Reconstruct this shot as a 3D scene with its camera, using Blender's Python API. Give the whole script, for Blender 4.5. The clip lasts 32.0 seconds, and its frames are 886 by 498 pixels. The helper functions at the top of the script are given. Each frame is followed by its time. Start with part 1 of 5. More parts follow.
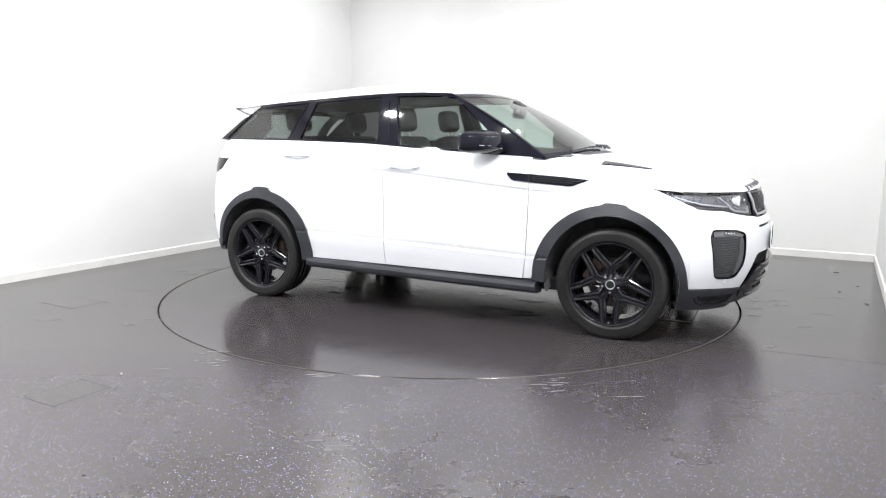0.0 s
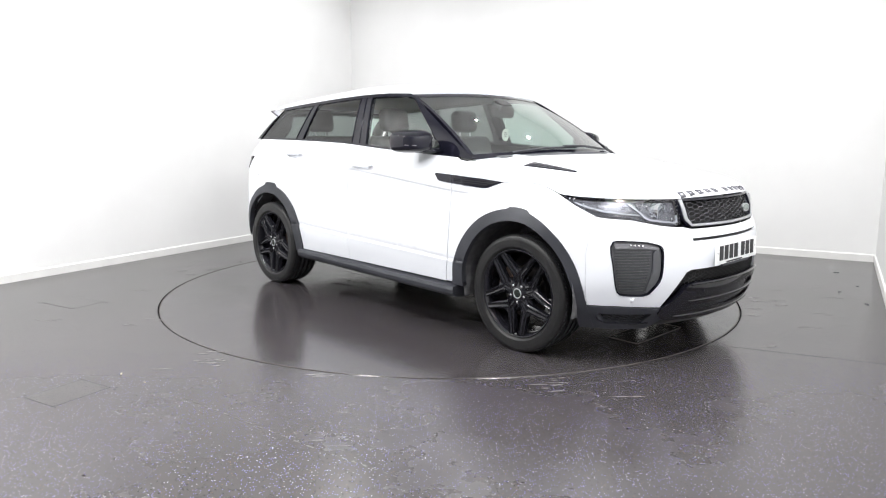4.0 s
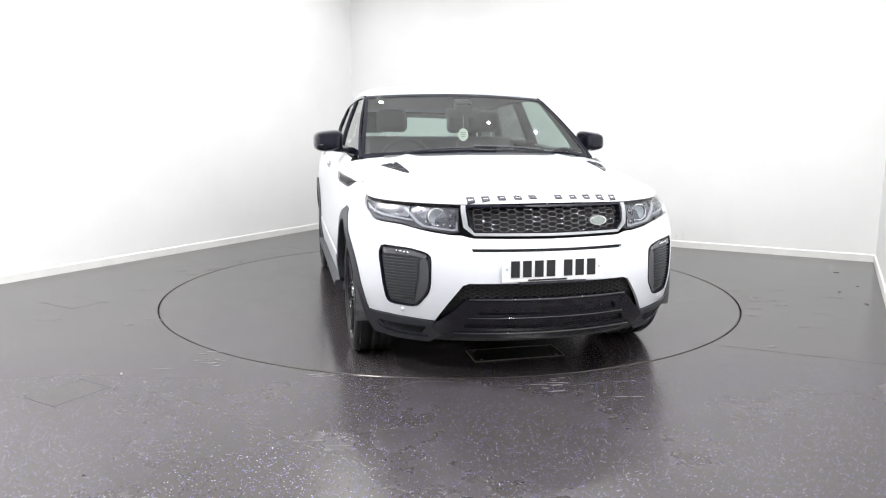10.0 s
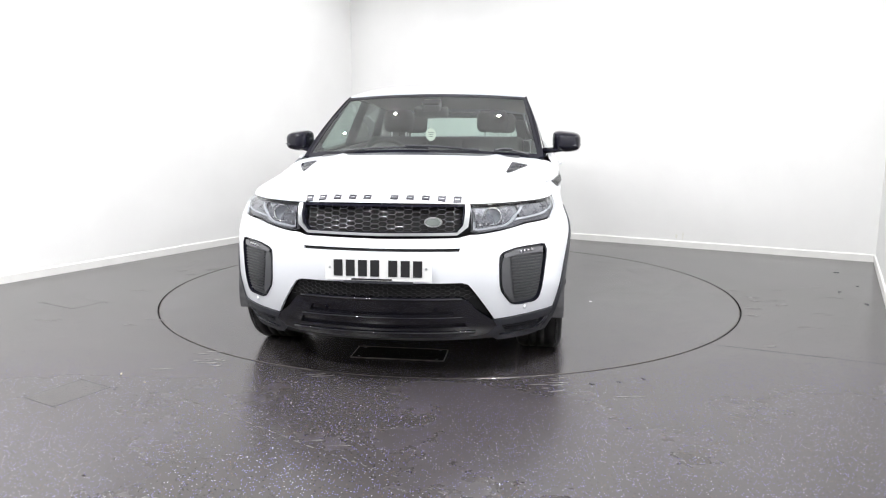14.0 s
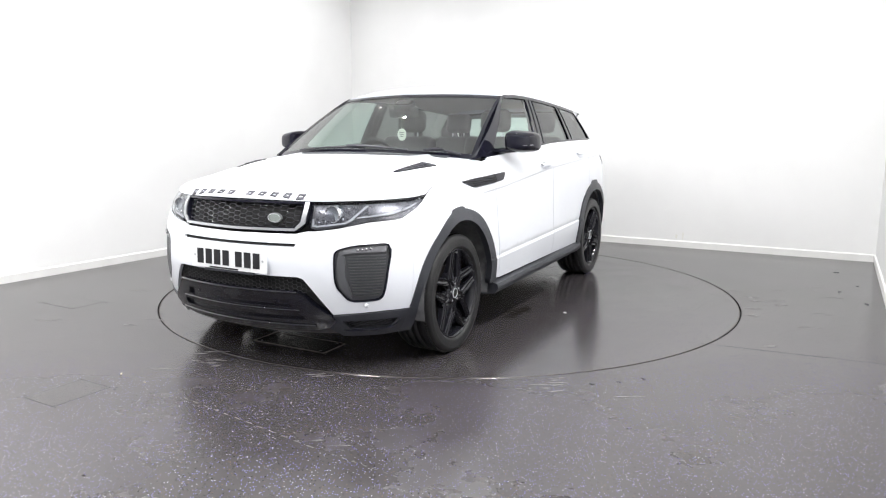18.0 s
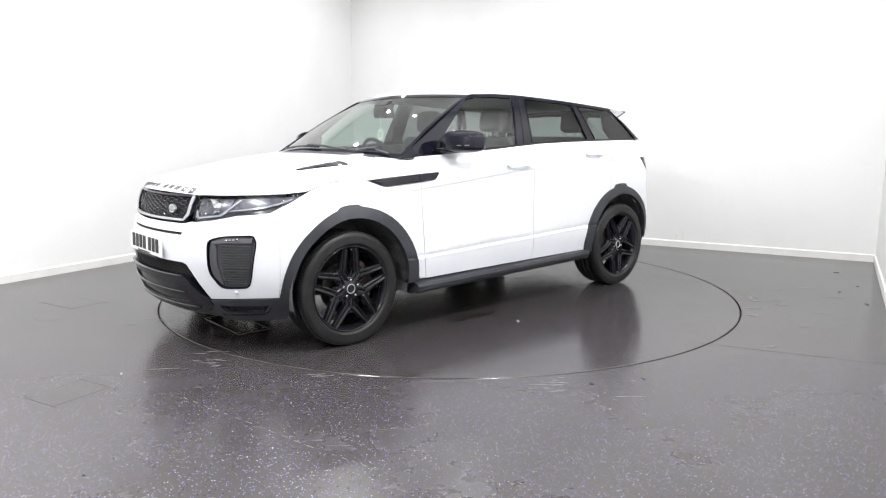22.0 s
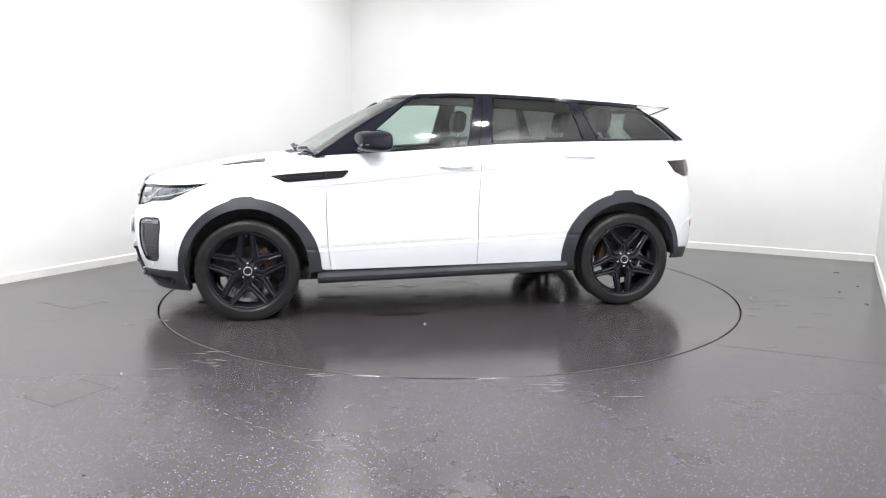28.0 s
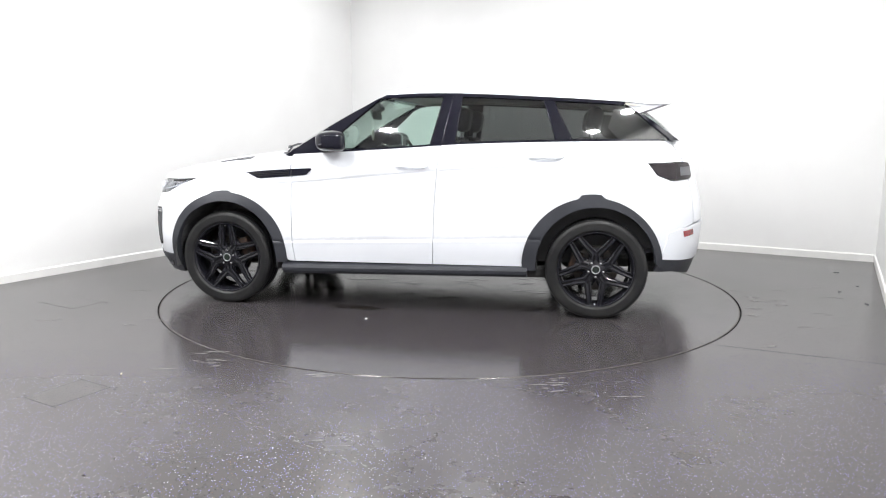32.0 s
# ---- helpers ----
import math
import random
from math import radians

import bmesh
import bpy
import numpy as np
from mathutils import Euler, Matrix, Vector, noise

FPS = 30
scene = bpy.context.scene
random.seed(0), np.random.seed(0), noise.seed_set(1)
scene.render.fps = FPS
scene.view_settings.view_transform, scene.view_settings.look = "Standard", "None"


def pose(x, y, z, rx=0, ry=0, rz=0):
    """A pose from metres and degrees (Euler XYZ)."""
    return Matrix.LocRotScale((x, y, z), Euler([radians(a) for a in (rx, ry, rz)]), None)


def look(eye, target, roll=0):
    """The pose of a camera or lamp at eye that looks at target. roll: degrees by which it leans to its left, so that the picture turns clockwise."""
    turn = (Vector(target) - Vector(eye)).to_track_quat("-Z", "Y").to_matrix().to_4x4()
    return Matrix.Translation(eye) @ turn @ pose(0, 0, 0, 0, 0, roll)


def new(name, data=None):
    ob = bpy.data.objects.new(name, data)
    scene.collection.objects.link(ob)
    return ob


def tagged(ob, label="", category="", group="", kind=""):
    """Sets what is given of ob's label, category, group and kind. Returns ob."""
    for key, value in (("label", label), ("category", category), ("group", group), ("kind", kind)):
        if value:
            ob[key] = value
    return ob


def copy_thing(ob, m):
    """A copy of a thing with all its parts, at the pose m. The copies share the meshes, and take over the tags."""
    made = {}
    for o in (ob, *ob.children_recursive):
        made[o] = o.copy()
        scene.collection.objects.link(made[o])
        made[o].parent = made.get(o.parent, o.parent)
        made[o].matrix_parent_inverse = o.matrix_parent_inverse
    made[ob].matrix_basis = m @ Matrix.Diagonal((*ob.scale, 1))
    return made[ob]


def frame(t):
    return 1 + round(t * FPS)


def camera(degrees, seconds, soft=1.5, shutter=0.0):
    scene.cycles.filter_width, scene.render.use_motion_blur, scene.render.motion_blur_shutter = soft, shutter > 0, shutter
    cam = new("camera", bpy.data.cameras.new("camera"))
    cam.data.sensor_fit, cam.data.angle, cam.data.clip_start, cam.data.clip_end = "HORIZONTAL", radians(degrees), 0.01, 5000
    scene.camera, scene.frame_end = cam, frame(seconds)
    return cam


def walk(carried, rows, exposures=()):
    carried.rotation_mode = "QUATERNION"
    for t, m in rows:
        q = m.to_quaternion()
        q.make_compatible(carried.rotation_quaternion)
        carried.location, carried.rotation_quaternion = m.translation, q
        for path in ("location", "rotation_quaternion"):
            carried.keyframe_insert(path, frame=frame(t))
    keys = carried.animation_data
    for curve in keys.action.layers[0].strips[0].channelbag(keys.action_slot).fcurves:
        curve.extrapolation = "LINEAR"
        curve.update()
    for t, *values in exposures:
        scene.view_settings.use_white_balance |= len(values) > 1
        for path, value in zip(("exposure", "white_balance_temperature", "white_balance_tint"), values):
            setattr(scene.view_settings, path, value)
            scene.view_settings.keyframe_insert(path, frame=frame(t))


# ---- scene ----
from mathutils import geometry

# A still camera looks at a car that turns on a turntable. Origin: centre of the turntable, on the floor.
SECONDS = 32.0
cam = camera(65.06, SECONDS, soft=1.15)
EYE = Vector((0.0, -5.616, 1.220))
AIM = EYE + Vector((math.sin(radians(-0.479)) * math.cos(radians(-9.18)),
                    math.cos(radians(-0.479)) * math.cos(radians(-9.18)), math.sin(radians(-9.18))))
walk(cam, [(0.0, look(EYE, AIM, 0.14)), (SECONDS, look(EYE, AIM, 0.14))], exposures=[(0.0, 0.0), (SECONDS, 0.0)])

HEADING, SPEED = -25.33, -5.1165       # degrees at the start, degrees a second
AXLE = Vector((1.5229, -0.0515))        # front axle's place on the turntable, in the car's own axes

# ---------------------------------------------------------------- light
ROOM_TURN = radians(-28.95)
U = Vector((math.cos(ROOM_TURN), math.sin(ROOM_TURN), 0))
V = Vector((-math.sin(ROOM_TURN), math.cos(ROOM_TURN), 0))
U0, U1, V0, V1, CEIL = -3.27, 3.12, -7.0, 3.11, 3.40
# Some follow reflections in the glass; back-wall, corner and far-front ones are added fill.
FLOODS = [(-2.2, 1.3, 17), (-0.7, 1.7, 13), (0.9, 1.7, 17), (2.3, 1.7, 18), (-2.0, -0.1, 13), (-1.25, 0.5, 14), (0.3, 1.0, 16), (2.6, 0.75, 20), (2.6, -0.4, 14),
          (-2.55, 2.35, 4), (-2.4, -2.15, 46), (2.6, -1.7, 54), (-1.5, -2.8, 63), (0.03, -3.5, 70), (2.6, -2.6, 56), (-1.8, -5.2, 72), (0.8, -5.4, 76)]   # u, v, watts


def room(u, v, z=0.0):
    return U * u + V * v + Vector((0, 0, z))


world = bpy.data.worlds.new("world")
scene.world = world
world.use_nodes = True
world.node_tree.nodes["Background"].inputs[0].default_value = (0.9, 0.95, 1.0, 1)
world.node_tree.nodes["Background"].inputs[1].default_value = 0.1
for u, v, watts in FLOODS:
    data = bpy.data.lights.new("ceiling_lamp", "AREA")
    data.shape, data.size, data.energy, data.color = "DISK", (0.05 if v > -1.0 and u < 2.5 else 0.17), watts, (0.985, 0.985, 0.985)
    lamp = new("ceiling_lamp", data)
    lamp.matrix_world = Matrix.Translation(room(u, v, CEIL - 0.050)) @ Matrix.Rotation(ROOM_TURN, 4, "Z")


# ---------------------------------------------------------------- materials
class Mat:
    """A node material with a principled shader and short helpers."""

    def __init__(self, name, color, rough=0.5, metal=0.0, coat=0.0, spec=0.5):
        self.m = bpy.data.materials.new(name)
        self.m.use_nodes = True
        self.t = self.m.node_tree
        self.b = self.t.nodes["Principled BSDF"]
        self.set("Base Color", (*color, 1)), self.set("Roughness", rough), self.set("Metallic", metal)
        self.set("Coat Weight", coat), self.set("Specular IOR Level", spec), self.set("Coat Roughness", 0.04)

    def set(self, key, value):
        self.b.inputs[key].default_value = value

    def node(self, kind, **values):
        n = self.t.nodes.new(kind)
        for k, v in values.items():
            n.inputs[k.replace("_", " ")].default_value = v
        return n

    def link(self, a, out, b, inp):
        self.t.links.new(a.outputs[out], b.inputs[inp])

    def noise(self, scale, detail=4.0, rough=0.55):
        co = self.t.nodes.new("ShaderNodeTexCoord")
        n = self.node("ShaderNodeTexNoise", Scale=scale, Detail=detail, Roughness=rough)
        self.link(co, "Object", n, "Vector")
        return n

    def ramp(self, src, out, lo, hi, a, b):
        r = self.t.nodes.new("ShaderNodeMapRange")
        for k, v in (("From Min", lo), ("From Max", hi), ("To Min", a), ("To Max", b)):
            r.inputs[k].default_value = v
        self.link(src, out, r, "Value")
        return r

    def mixed(self, fac, fac_out, a, b):
        x = self.t.nodes.new("ShaderNodeMix")
        x.data_type = "RGBA"
        x.inputs[6].default_value, x.inputs[7].default_value = (*a, 1), (*b, 1)
        self.t.links.new(fac.outputs[fac_out], x.inputs[0])
        return x

    def vary(self, a, b, scale, lo=0.35, hi=0.65, detail=5.0):
        n = self.noise(scale, detail)
        x = self.mixed(self.ramp(n, "Fac", lo, hi, 0, 1), "Result", a, b)
        self.t.links.new(x.outputs[2], self.b.inputs["Base Color"])
        return x

    def rough(self, scale, a, b, lo=0.35, hi=0.65):
        self.link(self.ramp(self.noise(scale), "Fac", lo, hi, a, b), "Result", self.b, "Roughness")

    def bump(self, scale, depth, detail=4.0):
        n = self.noise(scale, detail)
        p = self.node("ShaderNodeBump", Strength=1.0, Distance=depth)
        self.link(n, "Fac", p, "Height")
        self.link(p, "Normal", self.b, "Normal")


def glass_mat(name, tint, gloss_rough=0.0, base=0.075):
    m = bpy.data.materials.new(name)
    m.use_nodes = True
    t = m.node_tree
    t.nodes.clear()
    out, mix = t.nodes.new("ShaderNodeOutputMaterial"), t.nodes.new("ShaderNodeMixShader")
    clear, gloss, face = t.nodes.new("ShaderNodeBsdfTransparent"), t.nodes.new("ShaderNodeBsdfGlossy"), t.nodes.new("ShaderNodeLayerWeight")
    clear.inputs[0].default_value = (*tint, 1)
    gloss.inputs["Roughness"].default_value = gloss_rough
    face.inputs["Blend"].default_value = 0.5
    power, span = t.nodes.new("ShaderNodeMath"), t.nodes.new("ShaderNodeMapRange")
    power.operation = "POWER"
    power.inputs[1].default_value = 4.6
    span.inputs["To Min"].default_value, span.inputs["To Max"].default_value = base, 1.0
    t.links.new(face.outputs["Facing"], power.inputs[0]), t.links.new(power.outputs[0], span.inputs["Value"])
    t.links.new(span.outputs[0], mix.inputs[0]), t.links.new(clear.outputs[0], mix.inputs[1])
    t.links.new(gloss.outputs[0], mix.inputs[2]), t.links.new(mix.outputs[0], out.inputs[0])
    return m


def make_materials():
    g = {}
    x = Mat("white_paint", (0.79, 0.80, 0.82), 0.32, 0, 0.6)
    x.set("Coat Roughness", 0.14)
    x.vary((0.765, 0.785, 0.83), (0.785, 0.805, 0.845), 3.0)
    x.rough(60, 0.28, 0.38)
    g["paint"] = x.m
    x = Mat("gloss_black", (0.009, 0.009, 0.016), 0.08, 0, 0.0, 0.36)
    x.rough(8, 0.03, 0.07)
    g["gloss"] = x.m
    x = Mat("piano_black", (0.006, 0.006, 0.010), 0.06, 0, 0.0, 0.75)
    x.rough(9, 0.04, 0.08)
    g["piano"] = x.m
    g["post"] = Mat("gloss_pillar", (0.007, 0.007, 0.013), 0.04, 0, 0.0, 0.38).m
    x = Mat("black_plastic", (0.032, 0.033, 0.037), 0.45)
    x.vary((0.028, 0.030, 0.037), (0.040, 0.042, 0.051), 6)
    x.bump(420, 0.0004)
    g["plastic"] = x.m
    x = Mat("tyre_rubber", (0.012, 0.012, 0.013), 0.38, spec=0.32)
    x.vary((0.013, 0.013, 0.014), (0.021, 0.021, 0.021), 9)
    x.bump(160, 0.0006)
    g["rubber"] = x.m
    x = Mat("wheel_black", (0.012, 0.012, 0.016), 0.12, 0.0, 0.0, 0.45)
    x.rough(20, 0.09, 0.15)
    g["wheel"] = x.m
    # paler than the wheel: highlights along the spoke edges put into the colour
    g["spoke_edge"] = Mat("edge_highlight_black", (0.018, 0.018, 0.022), 0.13, 0, 0, 0.7).m
    x = Mat("tread_rubber", (0.016, 0.016, 0.018), 0.22, spec=0.8)
    x.bump(90, 0.0012)
    g["tread"] = x.m
    g["dark"] = Mat("dark_void", (0.014, 0.014, 0.015), 0.8).m
    # paler than a black liner: veiling haze over dark arches put into the colour
    x = Mat("hazed_arch_liner", (0.09, 0.09, 0.095), 0.9)
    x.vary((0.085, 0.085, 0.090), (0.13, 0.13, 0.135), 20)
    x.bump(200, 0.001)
    g["hazed_liner"] = x.m
    x = Mat("underbody", (0.02, 0.02, 0.02), 0.85)
    x.vary((0.035, 0.035, 0.037), (0.07, 0.068, 0.065), 5)
    g["under"] = x.m
    g["chrome"] = Mat("chrome", (0.75, 0.76, 0.78), 0.12, 1.0).m
    g["satin"] = Mat("satin_silver", (0.55, 0.56, 0.58), 0.32, 0.9).m
    x = Mat("brake_steel", (0.33, 0.31, 0.29), 0.45, 0.8)
    x.vary((0.07, 0.068, 0.066), (0.035, 0.028, 0.022), 14)
    g["disc"] = x.m
    x = Mat("rust", (0.10, 0.05, 0.03), 0.8)
    x.vary((0.055, 0.026, 0.014), (0.015, 0.012, 0.010), 30)
    g["rust"] = x.m
    g["lens"] = glass_mat("clear_lens", (0.92, 0.94, 0.96), 0.0, 0.05)
    g["screen"] = glass_mat("windscreen_glass", (0.68, 0.78, 0.73), 0.0, 0.22)
    g["sideglass"] = glass_mat("green_glass", (0.70, 0.82, 0.77), 0.04, 0.09)
    g["privacy"] = glass_mat("privacy_glass", (0.27, 0.285, 0.28), 0.04, 0.060)
    x = Mat("lamp_housing", (0.115, 0.115, 0.13), 0.26, 0.5)
    x.rough(30, 0.20, 0.38)
    g["lamp_grey"] = x.m
    g["guide"] = Mat("light_guide", (0.36, 0.37, 0.40), 0.2).m
    g["lamp_dark"] = Mat("lamp_bezel", (0.14, 0.14, 0.155), 0.28, 0.5).m
    g["red"] = Mat("red_lens", (0.30, 0.008, 0.012), 0.12, 0, 0.8).m
    g["smoke"] = Mat("smoked_lens", (0.022, 0.017, 0.02), 0.10, 0, 0.0, 0.4).m
    x = Mat("black_leather", (0.018, 0.018, 0.019), 0.45)
    x.bump(240, 0.0005)
    g["leather"] = x.m
    x = Mat("dash_plastic", (0.022, 0.022, 0.023), 0.6)
    x.bump(300, 0.0004)
    g["dash"] = x.m
    x = Mat("pale_leather", (0.55, 0.53, 0.48), 0.5)
    x.bump(240, 0.0005)
    g["pale"] = x.m
    g["plate"] = Mat("number_plate_white", (0.86, 0.87, 0.87), 0.35).m
    g["ink"] = Mat("black_ink", (0.012, 0.012, 0.014), 0.5).m
    g["badge"] = Mat("badge_green", (0.32, 0.36, 0.34), 0.25, 0.6).m
    g["fog"] = Mat("fog_lens", (0.20, 0.20, 0.215), 0.12, 0.5).m
    g["litter"] = Mat("litter", (0.5, 0.45, 0.35), 0.8).m
    g["mark"] = Mat("wall_scuff", (0.74, 0.73, 0.68), 0.8).m
    g["wet"] = Mat("wet_vinyl", (0.020, 0.016, 0.014), 0.10, 0, 0, 0.5).m
    x = Mat("floor_scuff", (0.10, 0.095, 0.09), 0.5)
    x.vary((0.06, 0.056, 0.052), (0.10, 0.093, 0.086), 30)
    g["scuff"] = x.m
    x = Mat("dried_smear", (0.13, 0.125, 0.12), 0.30)
    x.vary((0.085, 0.080, 0.076), (0.22, 0.215, 0.21), 40)
    g["smear"] = x.m
    x = Mat("worn_edge", (0.09, 0.08, 0.07), 0.5)
    x.vary((0.05, 0.045, 0.04), (0.11, 0.10, 0.088), 14)
    g["edge"] = x.m
    g["cap"] = Mat("cap_dark", (0.012, 0.018, 0.015), 0.2).m
    g["letter"] = Mat("dark_chrome", (0.085, 0.085, 0.10), 0.35, 0.3).m
    g["bar"] = Mat("grille_gloss", (0.13, 0.13, 0.145), 0.07, 0.9).m
    g["pocket"] = Mat("pocket_grey", (0.078, 0.080, 0.087), 0.4).m
    x = Mat("steel_plate", (0.026, 0.025, 0.024), 0.22, 0.2)
    x.rough(12, 0.16, 0.26)
    g["steel"] = x.m
    g["paper"] = Mat("white_card", (0.78, 0.82, 0.74), 0.7).m
    # the room
    x = Mat("white_wall_paint", (0.80, 0.80, 0.795), 0.75)
    x.vary((0.785, 0.785, 0.78), (0.815, 0.815, 0.81), 1.3)
    x.bump(70, 0.0006)
    g["wall"] = x.m
    # for the unseen front wall; grey set for darker reflections against bounce light
    x = Mat("grey_wall_paint", (0.30, 0.30, 0.305), 0.7)
    x.vary((0.28, 0.28, 0.285), (0.33, 0.33, 0.335), 1.3)
    g["grey_wall"] = x.m
    x = Mat("skirting_paint", (0.77, 0.765, 0.75), 0.5)
    x.vary((0.745, 0.74, 0.725), (0.79, 0.785, 0.77), 6)
    g["skirt"] = x.m
    x = Mat("ceiling_paint", (0.82, 0.82, 0.82), 0.8)
    x.vary((0.80, 0.80, 0.80), (0.84, 0.84, 0.84), 1.5)
    g["ceiling"] = x.m
    g["fitting"] = Mat("lamp_fitting", (0.7, 0.7, 0.7), 0.4).m
    e = Mat("lamp_glow", (0.9, 0.9, 0.9), 0.5)
    e.set("Emission Color", (1, 0.985, 0.97, 1)), e.set("Emission Strength", 25.0)
    g["glow"] = e.m
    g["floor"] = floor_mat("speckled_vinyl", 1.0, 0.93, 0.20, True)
    g["table"] = floor_mat("turntable_vinyl", 0.40, 0.90, 0.15)
    return g


def floor_mat(name, flecks, deep=1.0, dull=0.24, faded=False):
    """Dark brown-grey safety vinyl with small pale and bluish flecks; the last switch fades the flecks and lowers the
    roughness towards larger Y.
    """
    x = Mat(name, (0.03, 0.03, 0.03), 0.35, spec=0.5)
    co = x.t.nodes.new("ShaderNodeTexCoord")
    last = x.vary((0.049 * deep, 0.0445 * deep, 0.0455 * deep), (0.058 * deep, 0.0525 * deep, 0.0530 * deep), 1.4, 0.15, 0.85, 4)
    zone = None
    if faded:
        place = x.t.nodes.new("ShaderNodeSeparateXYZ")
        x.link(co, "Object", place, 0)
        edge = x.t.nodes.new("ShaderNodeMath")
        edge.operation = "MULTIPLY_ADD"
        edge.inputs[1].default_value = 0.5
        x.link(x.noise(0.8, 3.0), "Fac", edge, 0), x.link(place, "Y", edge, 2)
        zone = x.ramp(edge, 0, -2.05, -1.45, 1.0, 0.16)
    for scale, cut, tint, far in ((80.0, 0.86, (0.026, 0.021, 0.020), 0.34), (120.0, 0.94, (0.15, 0.09, 0.055), 0.26), (108.0, 0.85, (0.18, 0.16, 0.46), 0.245), (92.0, 0.935, (0.60, 0.58, 0.70), 0.195)):
        v = x.node("ShaderNodeTexVoronoi", Scale=scale)
        v.voronoi_dimensions = "2D"
        x.link(co, "Object", v, "Vector")
        sep = x.t.nodes.new("ShaderNodeSeparateColor")
        x.link(v, "Color", sep, 0)
        pick = x.ramp(sep, 0, cut, cut + 0.01, 0, flecks)
        near = x.ramp(v, "Distance", far * 0.75, far, 1, 0)
        both = x.t.nodes.new("ShaderNodeMath")
        both.operation = "MULTIPLY"
        x.link(pick, "Result", both, 0), x.link(near, "Result", both, 1)
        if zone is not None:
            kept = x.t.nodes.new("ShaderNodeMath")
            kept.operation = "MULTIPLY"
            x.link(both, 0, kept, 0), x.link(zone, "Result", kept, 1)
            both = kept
        m = x.t.nodes.new("ShaderNodeMix")
        m.data_type = "RGBA"
        x.t.links.new(both.outputs[0], m.inputs[0])
        x.t.links.new(last.outputs[2], m.inputs[6])
        m.inputs[7].default_value = (*tint, 1)
        last = m
    m = x.mixed(x.ramp(x.noise(7.0, 8.0, 0.65), "Fac", 0.45, 0.80, 0.0, 0.06 if faded else 0.42), "Result", (0, 0, 0), (0.026, 0.021, 0.018))
    x.t.links.new(last.outputs[2], m.inputs[6])
    x.t.links.new(m.outputs[2], x.b.inputs["Base Color"])
    broad = x.ramp(x.noise(0.7, 5.0), "Fac", 0.25, 0.75, dull, dull + 0.06)
    fine = x.ramp(x.noise(5.0, 7.0, 0.65), "Fac", 0.35, 0.70, -0.006 if faded else -0.03, 0.006 if faded else 0.035)
    patchy = x.t.nodes.new("ShaderNodeMath")
    x.link(broad, "Result", patchy, 0), x.link(fine, "Result", patchy, 1)
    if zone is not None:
        zone_rough = x.ramp(zone, "Result", 0.16, 1.0, -0.03, 0.05)
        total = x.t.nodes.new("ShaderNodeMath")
        x.link(patchy, 0, total, 0), x.link(zone_rough, "Result", total, 1)
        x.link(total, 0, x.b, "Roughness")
    else:
        x.link(patchy, 0, x.b, "Roughness")
    return x.m


M = make_materials()


# ---------------------------------------------------------------- mesh helpers
def part(name, bm, material, parent=None, label="", smooth=False, keep=False):
    """Links a bmesh as one mesh object, under a thing or a part."""
    me = bpy.data.meshes.new(name)
    if not keep:
        bmesh.ops.recalc_face_normals(bm, faces=bm.faces[:])
    for f in bm.faces:
        f.smooth = smooth
    bm.to_mesh(me)
    bm.free()
    for mt in (material if isinstance(material, (list, tuple)) else [material]):
        me.materials.append(mt)
    ob = new(name, me)
    ob.parent = parent
    if label:
        ob["label"] = label
    return ob


def empty(name, at=(0, 0, 0)):
    ob = new(name)
    ob.location = at
    ob.empty_display_size = 0.1
    return ob


def box(bm, size, at=(0, 0, 0), rot=(0, 0, 0), bevel=0.0, segs=2):
    geo = bmesh.ops.create_cube(bm, size=1.0)
    m = pose(*at, *rot) @ Matrix.Diagonal((*size, 1))
    bmesh.ops.transform(bm, matrix=m, verts=geo["verts"])
    if bevel:
        edges = list({e for v in geo["verts"] for e in v.link_edges})
        bmesh.ops.bevel(bm, geom=edges, offset=bevel, segments=segs, profile=0.5, affect="EDGES")
    return geo["verts"]


def lathe(bm, profile, steps=64, axis="y", at=(0, 0, 0), close=False):
    """Turns (radius, along) pairs round an axis."""
    rings = []
    for r, a in profile:
        ring = []
        for i in range(steps):
            w = 2 * math.pi * i / steps
            c, s = r * math.cos(w), r * math.sin(w)
            p = {"y": (c, a, s), "z": (c, s, a), "x": (a, c, s)}[axis]
            ring.append(bm.verts.new(Vector(p) + Vector(at)))
        rings.append(ring)
    pairs = list(zip(rings, rings[1:])) + ([(rings[-1], rings[0])] if close else [])
    for a, b in pairs:
        for i in range(steps):
            bm.faces.new((a[i], a[(i + 1) % steps], b[(i + 1) % steps], b[i]))
    return rings


def tube(bm, pts, radius, steps=8, flat=1.0):
    """A round bar through the points."""
    pts = [Vector(p) for p in pts]
    rings = []
    for i, p in enumerate(pts):
        d = (pts[min(i + 1, len(pts) - 1)] - pts[max(i - 1, 0)]).normalized()
        s = d.cross(Vector((0, 0, 1)) if abs(d.z) < 0.9 else Vector((1, 0, 0))).normalized()
        t = s.cross(d)
        rings.append([bm.verts.new(p + (s * math.cos(w) + t * math.sin(w) * flat) * radius)
                      for w in (2 * math.pi * k / steps for k in range(steps))])
    for a, b in zip(rings, rings[1:]):
        for i in range(steps):
            bm.faces.new((a[i], a[(i + 1) % steps], b[(i + 1) % steps], b[i]))
    bm.faces.new(rings[0]), bm.faces.new(rings[-1][::-1])


